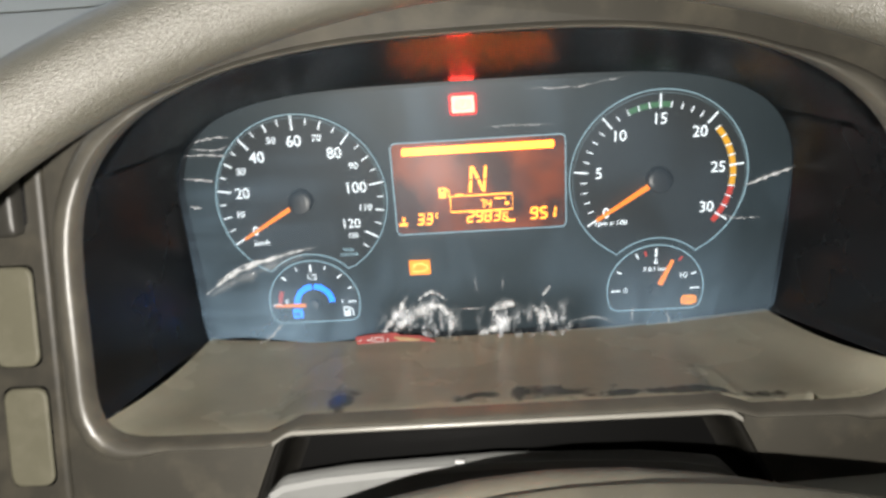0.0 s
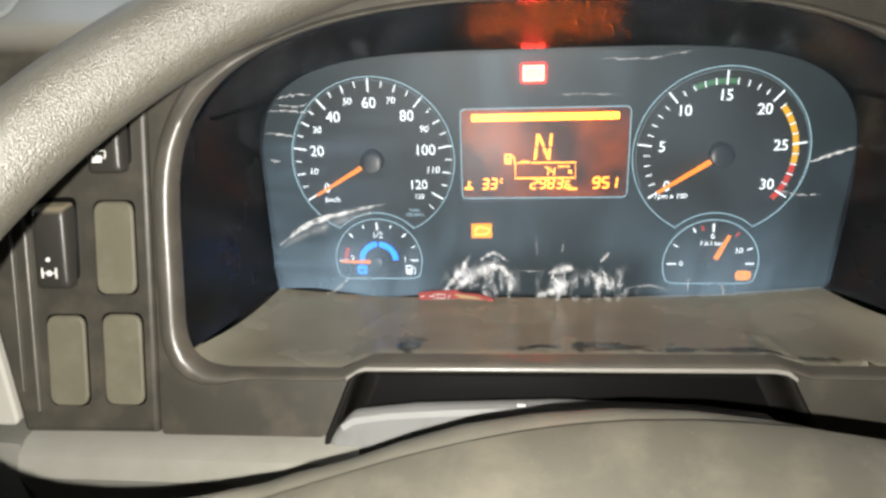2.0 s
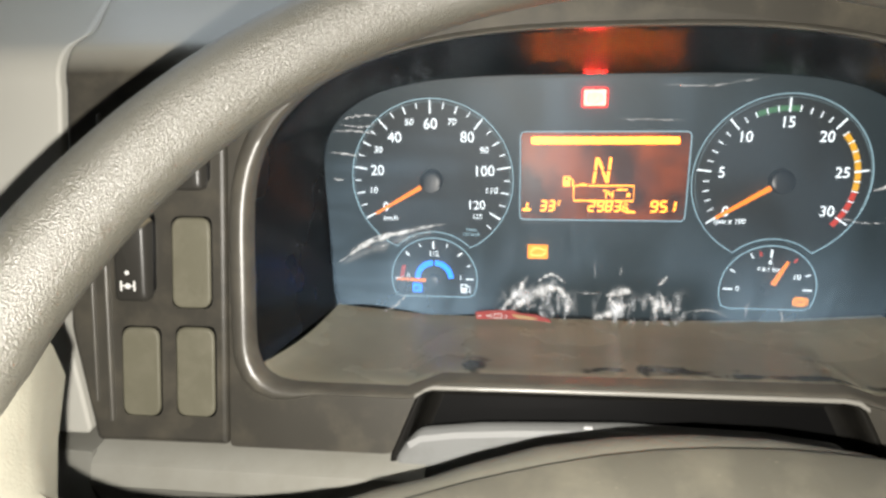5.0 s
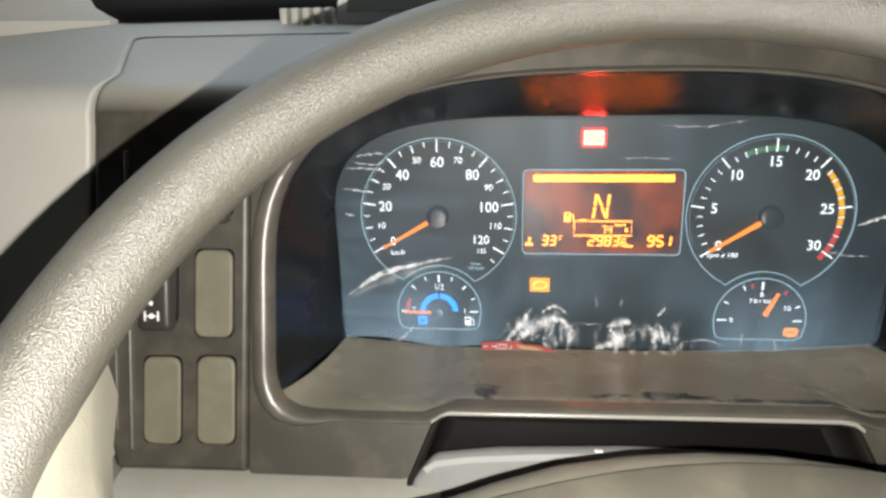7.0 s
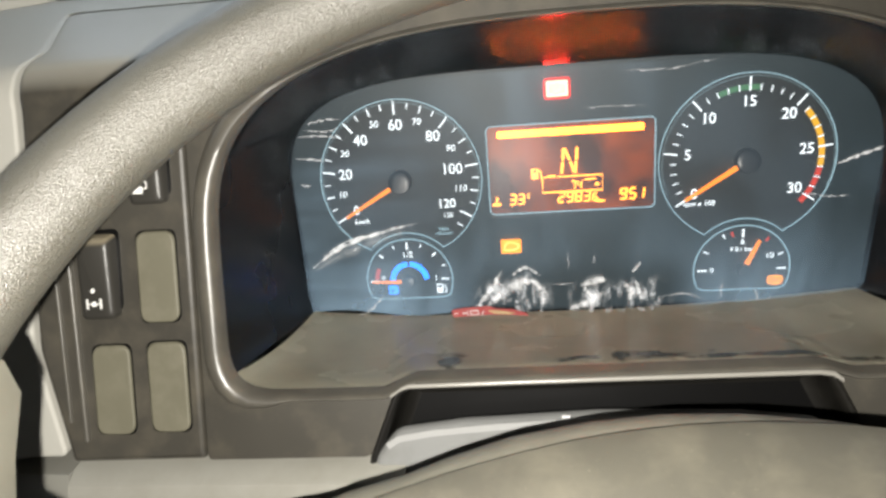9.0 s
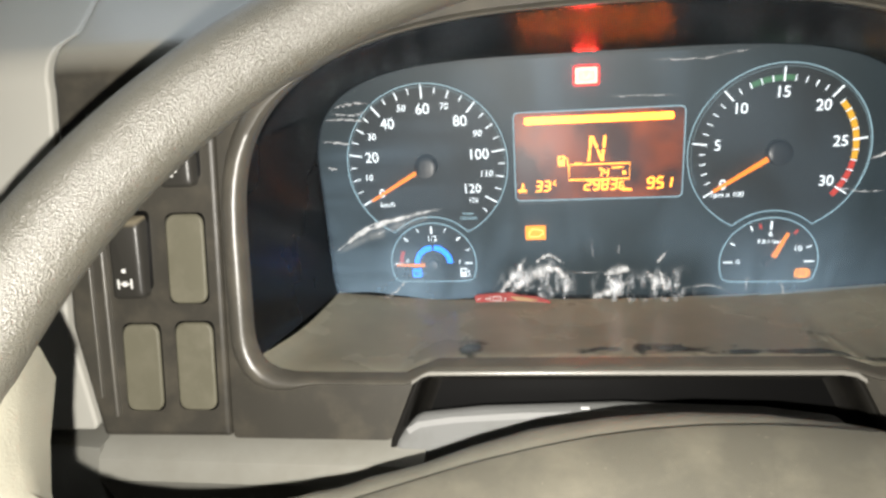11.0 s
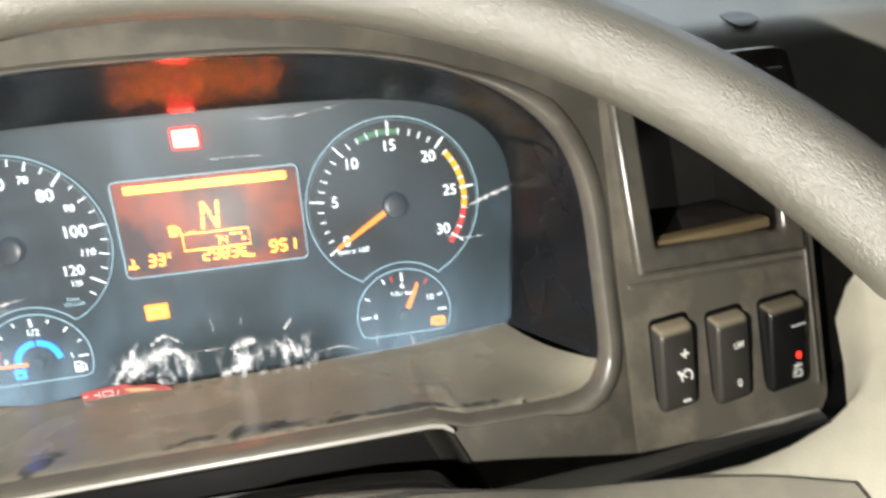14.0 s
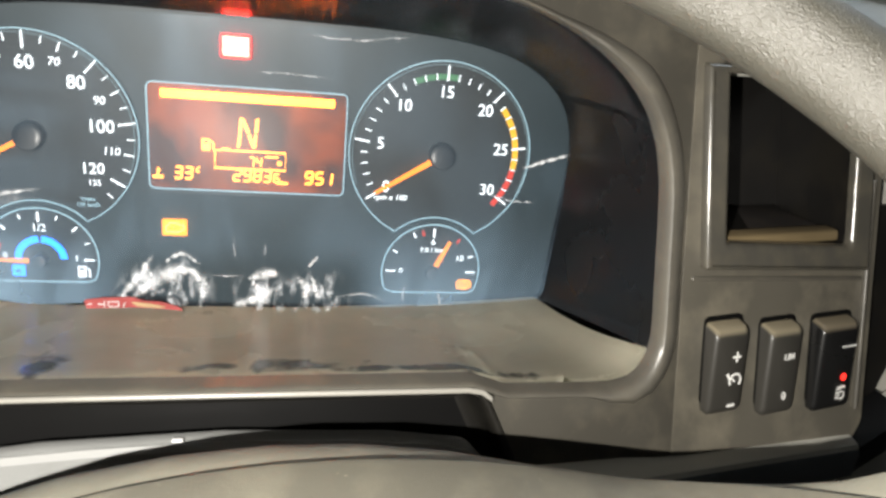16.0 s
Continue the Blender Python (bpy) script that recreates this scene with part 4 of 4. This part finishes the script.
    bm.free()
    me.shade_smooth()
    return me


sheet = part("sheet", film_sheet(), FILM, film)
sheet.visible_shadow = False


def with_fold(bm, name, fold):
    """The bmesh as a mesh that carries how white the glint on the film is, point by point."""
    bm.verts.index_update()
    order = [fold[v] for v in bm.verts]
    me = bpy.data.meshes.new(name)
    bm.to_mesh(me)
    bm.free()
    me.attributes.new("fold", "FLOAT", "POINT").data.foreach_set("value", order)
    me.shade_smooth()
    return me


def crumple(x0, x1, z0, z1, nx, nz, height, seed):
    """A badly crumpled stretch of the film: many small folds, fading into the sheet."""
    bm, grid, fold = bmesh.new(), [], {}
    for i in range(nx + 1):
        f = i / nx
        col = []
        for j in range(nz + 1):
            g = j / nz
            u, v = x0 + (x1 - x0) * f, z0 + (z1 - z0) * g
            top = 0.62 + 0.38 * noise.noise((u * 70, seed, 2.0))
            fade = max(0.0, min(1.0, 4 * f, 4 * (1 - f))) * max(0.0, min(1.0, (top - g) * 3 + 0.35))
            q = Vector((u * 75 + v * 25, v * 45 - u * 10, seed))
            d = fade * (noise.turbulence(q, 3, True, noise_basis="VORONOI_F1") + 0.5 * noise.noise(q * 2.3))
            p = bm.verts.new((u + 0.0012 * noise.noise(q * 3.1), LENS - 0.0052 - height * max(0.0, d), v + 0.0012 * noise.noise(q * 2.7)))
            fold[p] = fade * min(1.0, 4 * g + 0.3)
            col.append(p)
        grid.append(col)
    for i in range(nx):
        for j in range(nz):
            bm.faces.new((grid[i][j], grid[i + 1][j], grid[i + 1][j + 1], grid[i][j + 1]))
    part("crumpled_edge", with_fold(bm, "crumple", fold), CRUMPLE, film, "crumpled lower edge catching the light").visible_shadow = False


crumple(-0.076, -0.014, 0.9065, 0.948, 90, 54, 0.0055, 3.0)
crumple(-0.012, 0.066, 0.9065, 0.942, 100, 50, 0.0055, 9.0)


def crease(points, width, parent=film, height=0.003, seed=1, soft=1.0):
    """A pinched fold of the film: a ridge that swells and fades along a line."""
    bm, rows, fold, n = bmesh.new(), [], {}, 36
    pts = [Vector((u, 0, v)) for u, v in points]
    m = len(pts) - 1
    for i in range(n + 1):
        f = i / n * m
        k = min(int(f), m - 1)
        a, b, c, d = (pts[max(0, min(m, k + e))] for e in (-1, 0, 1, 2))
        h = f - k
        p = 0.5 * (2 * b + (c - a) * h + (2 * a - 5 * b + 4 * c - d) * h * h + (3 * b - a - 3 * c + d) * h ** 3)
        t = (c - a).lerp(d - b, h).normalized()
        side = Vector((-t.z, 0, t.x))
        fade = (math.sin(math.pi * i / n) ** 0.6) * (0.75 + 0.6 * noise.noise((i * 0.3, seed, 0)))
        w = width * max(0.05, fade)
        p = p + side * 0.0009 * noise.noise((i * 0.4, seed * 3.7, 1))
        row = []
        for s, y, e in ((-1, 0, 0), (-0.65, 0.45, 0.35), (-0.3, 0.8, 0.85), (0, 1, 1), (0.25, 0.8, 0.8), (0.6, 0.5, 0.3), (1, 0, 0)):
            q = bm.verts.new(p + side * w * s + Vector((0, LENS - 0.0045 - height * fade * y, 0)))
            fold[q] = e * min(1.0, 1.6 * fade) * soft
            row.append(q)
        rows.append(row)
    for a, b in zip(rows, rows[1:]):
        for j in range(6):
            bm.faces.new((a[j], a[j + 1], b[j + 1], b[j]))
    ob = part("crease", with_fold(bm, "crease", fold), CREASE, parent)
    ob.visible_shadow = False
    return ob


for s, (pts, w) in enumerate((
        (((-0.181, 0.946), (-0.160, 0.960), (-0.135, 0.969), (-0.102, 0.9762)), 0.0022),
        (((-0.172, 0.955), (-0.150, 0.966), (-0.120, 0.972)), 0.0011),
        (((-0.1705, 1.0458), (-0.158, 1.048), (-0.146, 1.0474)), 0.0008),
        (((-0.1785, 1.0376), (-0.164, 1.038), (-0.150, 1.0360)), 0.0009),
        (((-0.173, 1.0425), (-0.160, 1.0405), (-0.148, 1.0425)), 0.0006),
        (((-0.1805, 1.0236), (-0.170, 1.0232), (-0.162, 1.0208)), 0.0009),
        (((-0.180, 1.0062), (-0.172, 1.0050)), 0.0007),
        (((0.158, 0.9996), (0.172, 1.005), (0.1885, 1.0102)), 0.0015),
        (((0.141, 0.9827), (0.155, 0.9798), (0.170, 0.979)), 0.0006),
        (((0.028, 1.0652), (0.061, 1.065), (0.091, 1.0696)), 0.0009),
        (((0.003, 1.0445), (0.025, 1.0445), (0.047, 1.0434)), 0.0008),
        (((-0.070, 0.910), (-0.058, 0.926), (-0.049, 0.940)), 0.0018),
        (((-0.062, 0.911), (-0.052, 0.922), (-0.036, 0.931), (-0.024, 0.929)), 0.0034),
        (((-0.030, 0.932), (-0.022, 0.922), (-0.024, 0.913)), 0.0024),
        (((-0.044, 0.935), (-0.034, 0.941), (-0.024, 0.934)), 0.0012),
        (((-0.006, 0.909), (0.006, 0.914), (0.018, 0.920)), 0.0026),
        (((0.002, 0.926), (0.012, 0.930), (0.020, 0.930)), 0.0026),
        (((0.004, 0.926), (0.010, 0.919), (0.020, 0.921)), 0.0018),
        (((0.030, 0.928), (0.036, 0.922), (0.034, 0.914)), 0.0024),
        (((0.038, 0.929), (0.041, 0.920), (0.042, 0.914)), 0.0014),
        (((0.036, 0.934), (0.042, 0.942)), 0.0010),
        (((-0.018, 0.928), (0.000, 0.928)), 0.0004),
        (((-0.006, 0.952), (-0.005, 0.938)), 0.0006),
        (((0.012, 0.950), (0.011, 0.938)), 0.0007),
        (((0.052, 0.915), (0.070, 0.918), (0.085, 0.912)), 0.0012),
        (((0.094, 0.925), (0.093, 0.912)), 0.0010),
        (((0.115, 0.920), (0.118, 0.908)), 0.0010),
        (((-0.181, 0.944), (-0.158, 0.956), (-0.128, 0.967), (-0.104, 0.972)), 0.0050),
        (((-0.152, 0.909), (-0.142, 0.915), (-0.132, 0.925)), 0.0018))):
    crease(pts, w * (2.5 if s in range(11, 21) else 1.6), film, 0.002 + w * 0.7, s, 0.85 if s in range(11, 21) else 0.5 if s in (9, 10, 22, 23, 24, 25, 26, 28) else 0.3 if s == 27 else 1.0)

tape = thing("tape_scrap", "torn scrap of red printed tape on the shelf edge", "tape")
scrap = rounded([(-0.0850, 0.9148, 0.0005), (-0.0842, 0.9096, 0.0005), (-0.0700, 0.9100, 0.001), (-0.0580, 0.9106, 0.001), (-0.0460, 0.9100, 0.0005), (-0.0330, 0.9088, 0), (-0.0356, 0.9112, 0.0003), (-0.0440, 0.9140, 0.001), (-0.0545, 0.9148, 0.0006), (-0.0600, 0.9168, 0.0004), (-0.0690, 0.9164, 0.001), (-0.0770, 0.9160, 0.0006)], 3)
mark("scrap", plate([scrap], 0.0006), TAPE, tape, LENS - 0.0125)
mark("print_bars", joined([strip([(-0.0775, 0.9130), (-0.0742, 0.9130)], 0.0007), strip([(-0.0742, 0.9112), (-0.0742, 0.9150)], 0.0005), strip(box_loop(-0.0722, 0.9116, -0.0668, 0.9146, 0.0003), 0.0005, True), strip([(-0.0645, 0.9112), (-0.0635, 0.9140)], 0.0006), strip([(-0.0832, 0.9126), (-0.0808, 0.9132)], 0.0006)]), PAPER, tape, LENS - 0.0137)
scrap2 = rounded([(-0.0610, 0.9146, 0.0004), (-0.0565, 0.9118, 0.0003), (-0.0470, 0.9110, 0.0003), (-0.0410, 0.9116, 0.0003), (-0.0520, 0.9138, 0.0005)], 3)
mark("torn_backing", plate([scrap2], 0.0005), KRAFT, tape, LENS - 0.0139, "yellowish torn paper backing")

# ---- steering wheel ----
WHEEL = Matrix(((0.99939, -0.02840, 0.02044, 0.0182), (0.03499, 0.81117, -0.58376, -0.345), (0.0, 0.58412, 0.81167, 1.0012), (0, 0, 0, 1)))
wheel = thing("steering_wheel", "grey grained steering wheel with broad spokes and a padded hub", "steering wheel", at=WHEEL)


def tube(radius, thick, n=144, m=20):
    rings = []
    for i in range(n):
        a = 2 * math.pi * i / n
        rings.append([((radius + thick * math.cos(b)) * math.cos(a), (radius + thick * math.cos(b)) * math.sin(a), thick * math.sin(b)) for b in [2 * math.pi * j / m for j in range(m)]])
    rings.append(rings[0])
    me = loft(rings)
    bm = bmesh.new()
    bm.from_mesh(me)
    bmesh.ops.remove_doubles(bm, verts=bm.verts, dist=1e-6)
    bm.to_mesh(me)
    bm.free()
    return smooth(me)


part("rim", tube(0.23, 0.0168), RIM, wheel)
TOP_EDGE = [(-0.216, 0.050), (-0.210, 0.018), (-0.204, 0.003), (-0.198, 0.0), (-0.189, 0.0), (-0.180, 0.0035), (-0.170, 0.0096), (-0.159, 0.018), (-0.144, 0.028), (-0.125, 0.037), (-0.102, 0.043), (-0.083, 0.050), (-0.056, 0.058), (-0.024, 0.063), (0.007, 0.065), (0.038, 0.064), (0.069, 0.060), (0.101, 0.053), (0.127, 0.048), (0.144, 0.042), (0.157, 0.035), (0.167, 0.029), (0.177, 0.0245), (0.185, 0.0235), (0.193, 0.0245), (0.201, 0.0296), (0.2055, 0.038), (0.212, 0.062)]
SEAM = [(-0.152, 0.008), (-0.144, 0.0115), (-0.122, 0.019), (-0.100, 0.026), (-0.078, 0.0325), (-0.056, 0.038), (-0.034, 0.0425), (-0.012, 0.0456), (0.010, 0.0473), (0.032, 0.0478), (0.054, 0.047), (0.076, 0.0454), (0.098, 0.0426), (0.120, 0.0386), (0.136, 0.0362), (0.146, 0.0330), (0.156, 0.0285), (0.166, 0.0225), (0.176, 0.0145), (0.186, 0.004)]
BULGE = [(-0.02, 0.0), (0.0, 0.0), (0.002, 0.006), (0.006, 0.014), (0.012, 0.021), (0.020, 0.027), (0.035, 0.034), (0.060, 0.040), (0.10, 0.043), (0.30, 0.043)]


def along_line(line, x):
    """The height of a broken line at x."""
    for (x0, y0), (x1, y1) in zip(line, line[1:]):
        if x <= x1:
            return y0 + (y1 - y0) * max(0.0, (x - x0) / (x1 - x0))
    return line[-1][1]


def dish(x, y):
    """The wheel's centre lies deep below its rim and swells towards the driver."""
    a = min(1.0, max(0.0, (abs(x) - 0.125) / 0.10))
    a = a * a * (3 - 2 * a)
    return -0.122 + 0.115 * a + along_line(BULGE, along_line(TOP_EDGE, x) - y) * (1 - 0.7 * a)


rings = []
for i in range(109):
    x = -0.216 + 0.428 * i / 108
    top, low = along_line(TOP_EDGE, x), -0.13 + 0.07 * max(0.0, (abs(x) - 0.15) / 0.065)
    front = [top - d for d in (0.0, 0.001, 0.002, 0.004, 0.006, 0.009, 0.012, 0.016, 0.020, 0.027, 0.035, 0.046, 0.060, 0.08)]
    row = [(x, max(y, low), dish(x, max(y, low))) for y in front] + [(x, low, dish(x, low))]
    rings.append(row + [(x, low, dish(x, low) - 0.03), (x, top - 0.006, dish(x, top) - 0.020), (x, top - 0.001, dish(x, top) - 0.008)])
part("spoke", loft(rings, True), SPOKE, wheel)


def pad_sheet(inner, outer_y, lift, thick):
    """A sheet on the wheel's centre, from one line down to another."""
    bm, grid = bmesh.new(), []
    for i in range(81):
        x = SEAM[0][0] + (SEAM[-1][0] - SEAM[0][0]) * i / 80
        y0 = along_line(SEAM, x) + inner
        y1 = along_line(SEAM, x) + outer_y if outer_y > -0.05 else -0.125
        grid.append([bm.verts.new((x, y0 + (y1 - y0) * f, dish(x, y0 + (y1 - y0) * f) + lift)) for f in ((0.0, 1.0) if outer_y > -0.05 else (0.0, 0.01, 0.04, 0.08, 0.13, 0.2, 0.3, 0.45, 0.7, 1.0))])
    for a, b in zip(grid, grid[1:]):
        for j in range(len(a) - 1):
            bm.faces.new((a[j], b[j], b[j + 1], a[j + 1]))
    bmesh.ops.recalc_face_normals(bm, faces=bm.faces)
    bmesh.ops.solidify(bm, geom=bm.faces[:], thickness=thick)
    me = bpy.data.meshes.new("pad")
    bm.to_mesh(me)
    bm.free()
    return smooth(me, 35)


part("hub_pad", pad_sheet(0.0, -0.2, 0.0012, 0.003), PAD, wheel, "mottled dusty horn pad")
part("seam", pad_sheet(0.0008, -0.0001, 0.0007, 0.0008), BLACK, wheel, "dark joint round the pad")

# ---- switch panels ----
left_panel = thing("dash_side_panel", "charcoal plastic switch panel beside the instruments", "switch panel")
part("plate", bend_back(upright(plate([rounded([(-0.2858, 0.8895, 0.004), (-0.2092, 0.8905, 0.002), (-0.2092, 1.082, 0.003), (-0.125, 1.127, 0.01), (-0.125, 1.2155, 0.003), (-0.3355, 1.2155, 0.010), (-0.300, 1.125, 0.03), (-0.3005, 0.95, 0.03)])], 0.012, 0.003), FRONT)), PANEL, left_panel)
part("raised_rib", leaned(upright(plate([rounded([(-0.2765, 0.902, 0.001), (-0.2740, 0.902, 0.001), (-0.2788, 1.064, 0.001), (-0.2812, 1.064, 0.001)])], 0.005, 0.0012), FRONT - 0.003)), LIP, left_panel, "worn raised rib")
part("raised_rib", leaned(upright(plate([rounded([(-0.2850, 0.912, 0.001), (-0.2835, 0.912, 0.001), (-0.2865, 1.01, 0.001), (-0.2880, 1.01, 0.001)])], 0.004, 0.0007), FRONT - 0.002)), LIP, left_panel)


def switch_blank(x, z):
    ob = thing("switch_blank", "olive grey plastic blank filling a switch opening", "switch blank", "switch blanks beside the instruments")
    part("cover", upright(plate([rounded([(x - 0.0110, z - 0.0240, 0.0062), (x + 0.0110, z - 0.0240, 0.0062), (x + 0.0108, z + 0.0230, 0.0062), (x - 0.0110, z + 0.0230, 0.0062)])], 0.004, 0.0014, 4), FRONT - 0.0022), BLANK, ob)
    part("gap", upright(plate([box_loop(x - 0.0115, z - 0.0245, x + 0.0115, z + 0.0235, 0.005)], 0.001), FRONT - 0.0006), BLACK, ob, "dark joint")
    lean_thing(ob)


for x, z in ((-0.2283, 0.9876), (-0.2580, 0.9294), (-0.2266, 0.9303)):
    switch_blank(x, z)


KEYED = {}


def rocker(x, z, y, w, h, mat, label, group, tip=0.0, shade=None):
    """A rocker switch: a dark well, and a key that is tipped and hollowed."""
    ob = thing("rocker_switch", label, "switch", group)
    part("well", upright(plate([box_loop(x - w / 2 - 0.0008, z - h / 2 + 0.003, x + w / 2 + 0.0014, z + h / 2 + 0.0024, 0.004)], 0.001), y - 0.0006), BLACK, ob, "black opening")
    KEYED[ob] = (z, h, y, tip)
    rings = []
    for inset, out in ((0.0, 0.0), (0.0003, 0.0045), (0.0009, 0.0062), (0.0018, 0.0073), (0.0031, 0.0080)):
        ringp = []
        for u, v in box_loop(x - w / 2 + inset, z - h / 2 + inset, x + w / 2 - inset, z + h / 2 - inset, 0.0032):
            k = (v - z) / (h / 2)
            ringp.append((u, y - out * (1 + tip * k) - 0.0004, v))
        rings.append(ringp)
    part("key", loft(rings, True), mat, ob)
    return ob


def key_mark(ob, name, me, mat, label="", grow=1.0):
    """A mark printed on the sloping front of a key."""
    z, h, y, tip = KEYED[ob]
    me = upright(me, 0)
    cu = sum(v.co.x for v in me.vertices) / len(me.vertices)
    cv = sum(v.co.z for v in me.vertices) / len(me.vertices)
    for v in me.vertices:
        v.co.x, v.co.z = cu + (v.co.x - cu) * grow, cv + (v.co.z - cv) * grow
        v.co.y += y - 0.0009 - 0.008 * (1 + tip * (v.co.z - z) / (h / 2))
    part(name, me, mat, ob, label)


GROUP = "rocker switches on the dashboard"
axle = rocker(-0.2605, 0.9888, FRONT, 0.0200, 0.0430, SWITCH, "black rocker switch with an axle lock symbol", GROUP, 0.15)
ax, az = -0.2610, 0.9770
key_mark(axle, "axle_symbol", joined([strip([(ax - 0.0035, az), (ax + 0.0035, az)], 0.0006), strip([(ax - 0.0038, az - 0.0026), (ax - 0.0038, az + 0.0026)], 0.0010), strip([(ax + 0.0038, az - 0.0026), (ax + 0.0038, az + 0.0026)], 0.0010), strip([(ax - 0.0012, az + 0.0008), (ax + 0.0012, az + 0.0008)], 0.0010), strip([(ax - 0.0012, az - 0.0008), (ax + 0.0012, az - 0.0008)], 0.0010)]), WHITEPRINT)
key_mark(axle, "pilot_dot", plate([arc(ax - 0.0004, az + 0.0068, 0.0012, 0, 345, 16)[::-1]], 0.0004), WHITEPRINT)
screens = rocker(-0.2290, 1.0470, FRONT, 0.0200, 0.0440, SWITCH, "black rocker switch with a two panes symbol", GROUP, 0.15)
sx, sz = -0.2310, 1.0345
key_mark(screens, "pane_symbol", joined([strip(box_loop(sx - 0.0010, sz - 0.0005, sx + 0.0038, sz + 0.0030, 0.0004), 0.0006, True), plate([box_loop(sx - 0.0038, sz - 0.0030, sx + 0.0014, sz + 0.0006, 0.0004)], 0.0004)]), WHITEPRINT)

lean_thing(axle)
lean_thing(screens)
SIDE = FRONT
right_panel = thing("dash_side_panel", "charcoal plastic panel with a storage pocket and switches", "switch panel")
POCKET = rounded([(0.2315, 0.9928, 0.003), (0.3172, 0.9868, 0.003), (0.3150, 1.0720, 0.003), (0.2265, 1.0720, 0.003)])
right_outer = [(0.2090, 0.893, 0.0005), (0.334, 0.8785, 0.010), (0.3425, 0.889, 0.010), (0.3425, 1.06, 0.02), (0.337, 1.084, 0.012), (0.2090, 1.084, 0.0005)]
part("plate", bend_back(upright(plate([rounded(right_outer), grown(POCKET, 0.004)], 0.012, 0.0002), SIDE)), DUSTYLIT, right_panel)
part("edge_rib", leaned(upright(plate([rounded([(0.3335, 0.898, 0.001), (0.3365, 0.898, 0.001), (0.3365, 1.02, 0.001), (0.3335, 1.02, 0.001)])], 0.005, 0.0012), SIDE - 0.003)), LIP, right_panel, "worn shiny edge")
part("edge_rib", leaned(upright(plate([rounded([(0.2140, 0.9752, 0.0004), (0.3320, 0.9672, 0.0004), (0.3320, 0.9690, 0.0004), (0.2140, 0.9770, 0.0004)])], 0.003, 0.0007), SIDE - 0.0016)), LIP, right_panel, "worn step under the pocket")
pocket = thing("storage_pocket", "dark open storage pocket with a raised frame", "storage pocket")
part("frame", upright(plate([rounded([(0.2190, 0.9808, 0.002), (0.3330, 0.9730, 0.002), (0.3300, 1.0740, 0.002), (0.2130, 1.0740, 0.002)]), POCKET], 0.012, 0.003, 4), SIDE - 0.006), FRAME, pocket, "worn charcoal frame")
box_back = [(u * 0.96 + 0.011, v * 0.96 + 0.0415) for u, v in POCKET]
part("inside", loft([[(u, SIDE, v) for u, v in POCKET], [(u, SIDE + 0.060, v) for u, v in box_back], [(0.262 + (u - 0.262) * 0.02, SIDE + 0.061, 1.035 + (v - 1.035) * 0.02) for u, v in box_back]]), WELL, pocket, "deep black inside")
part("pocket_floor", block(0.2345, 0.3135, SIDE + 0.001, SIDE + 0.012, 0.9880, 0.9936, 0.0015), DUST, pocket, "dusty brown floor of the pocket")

part("back_floor", block(0.2350, 0.3130, SIDE + 0.0122, SIDE + 0.0590, 0.9878, 0.9912, 0.001), SHADEDFLOOR, pocket, "back floor of the pocket, its shade put into the colour")
lean_thing(pocket)
cruise = rocker(0.2360, 0.9332, SIDE, 0.0230, 0.0430, SWITCH, "charcoal rocker switch with plus, minus and speed symbol", GROUP, 0.3)
cx, cz = 0.2392, 0.9290
key_mark(cruise, "plus_mark", joined([strip([(cx - 0.0024, cz + 0.0120), (cx + 0.0024, cz + 0.0120)], 0.0010), strip([(cx, cz + 0.0096), (cx, cz + 0.0144)], 0.0010)]), WHITEPRINT)
key_mark(cruise, "minus_mark", strip([(cx - 0.0024, cz - 0.0124), (cx + 0.0024, cz - 0.0124)], 0.0011), WHITEPRINT)
key_mark(cruise, "dial_symbol", strip(arc(cx + 0.0006, cz, 0.0034, -120, 130, 20), 0.0010), WHITEPRINT)
key_mark(cruise, "pointer_symbol", strip([(cx + 0.0004, cz - 0.0004), (cx - 0.0016, cz + 0.0012)], 0.0009), WHITEPRINT)
key_mark(cruise, "arrow_symbol", strip([(cx - 0.0048, cz + 0.0038), (cx - 0.0028, cz + 0.0010)], 0.0015), WHITEPRINT)
limit = rocker(0.2722, 0.9285, SIDE, 0.0235, 0.0450, SWITCH, "charcoal rocker switch marked LIM and 0", GROUP, 0.3)
key_mark(limit, "switch_lettering", joined([text("LIM", 0.0046, (0.2745, 0.9368)), text("0", 0.0060, (0.2742, 0.9162))]), WHITEPRINT)
lamps = rocker(0.3112, 0.9262, SIDE, 0.0285, 0.0470, LAMPKEY, "glossy black rocker switch with a red pilot light", GROUP, 0.3)
key_mark(lamps, "pilot_light", plate([arc(0.3168, 0.9208, 0.0019, 0, 345, 16)[::-1]], 0.0006), REDDOT, "lit red dot")
key_mark(lamps, "lamp_symbol", joined([strip([(0.3125, 0.9158), (0.3185, 0.9150)], 0.0006), strip([(0.3125, 0.9142), (0.3185, 0.9160)], 0.0006), strip([(0.3150, 0.9140), (0.3156, 0.9168)], 0.0005), strip(arc(0.3162, 0.9110, 0.0022, 0, 180, 12), 0.0007), strip([(0.3120, 0.9126), (0.3158, 0.9130)], 0.0006), strip([(0.3120, 0.9112), (0.3158, 0.9114)], 0.0006), strip([(0.3120, 0.9098), (0.3158, 0.9096)], 0.0006)]), WHITEPRINT)
key_mark(lamps, "window_edge", strip([(0.3120, 0.9378), (0.3225, 0.9378)], 0.0007), WHITEPRINT)
for ob in (cruise, limit, lamps):
    lean_thing(ob)
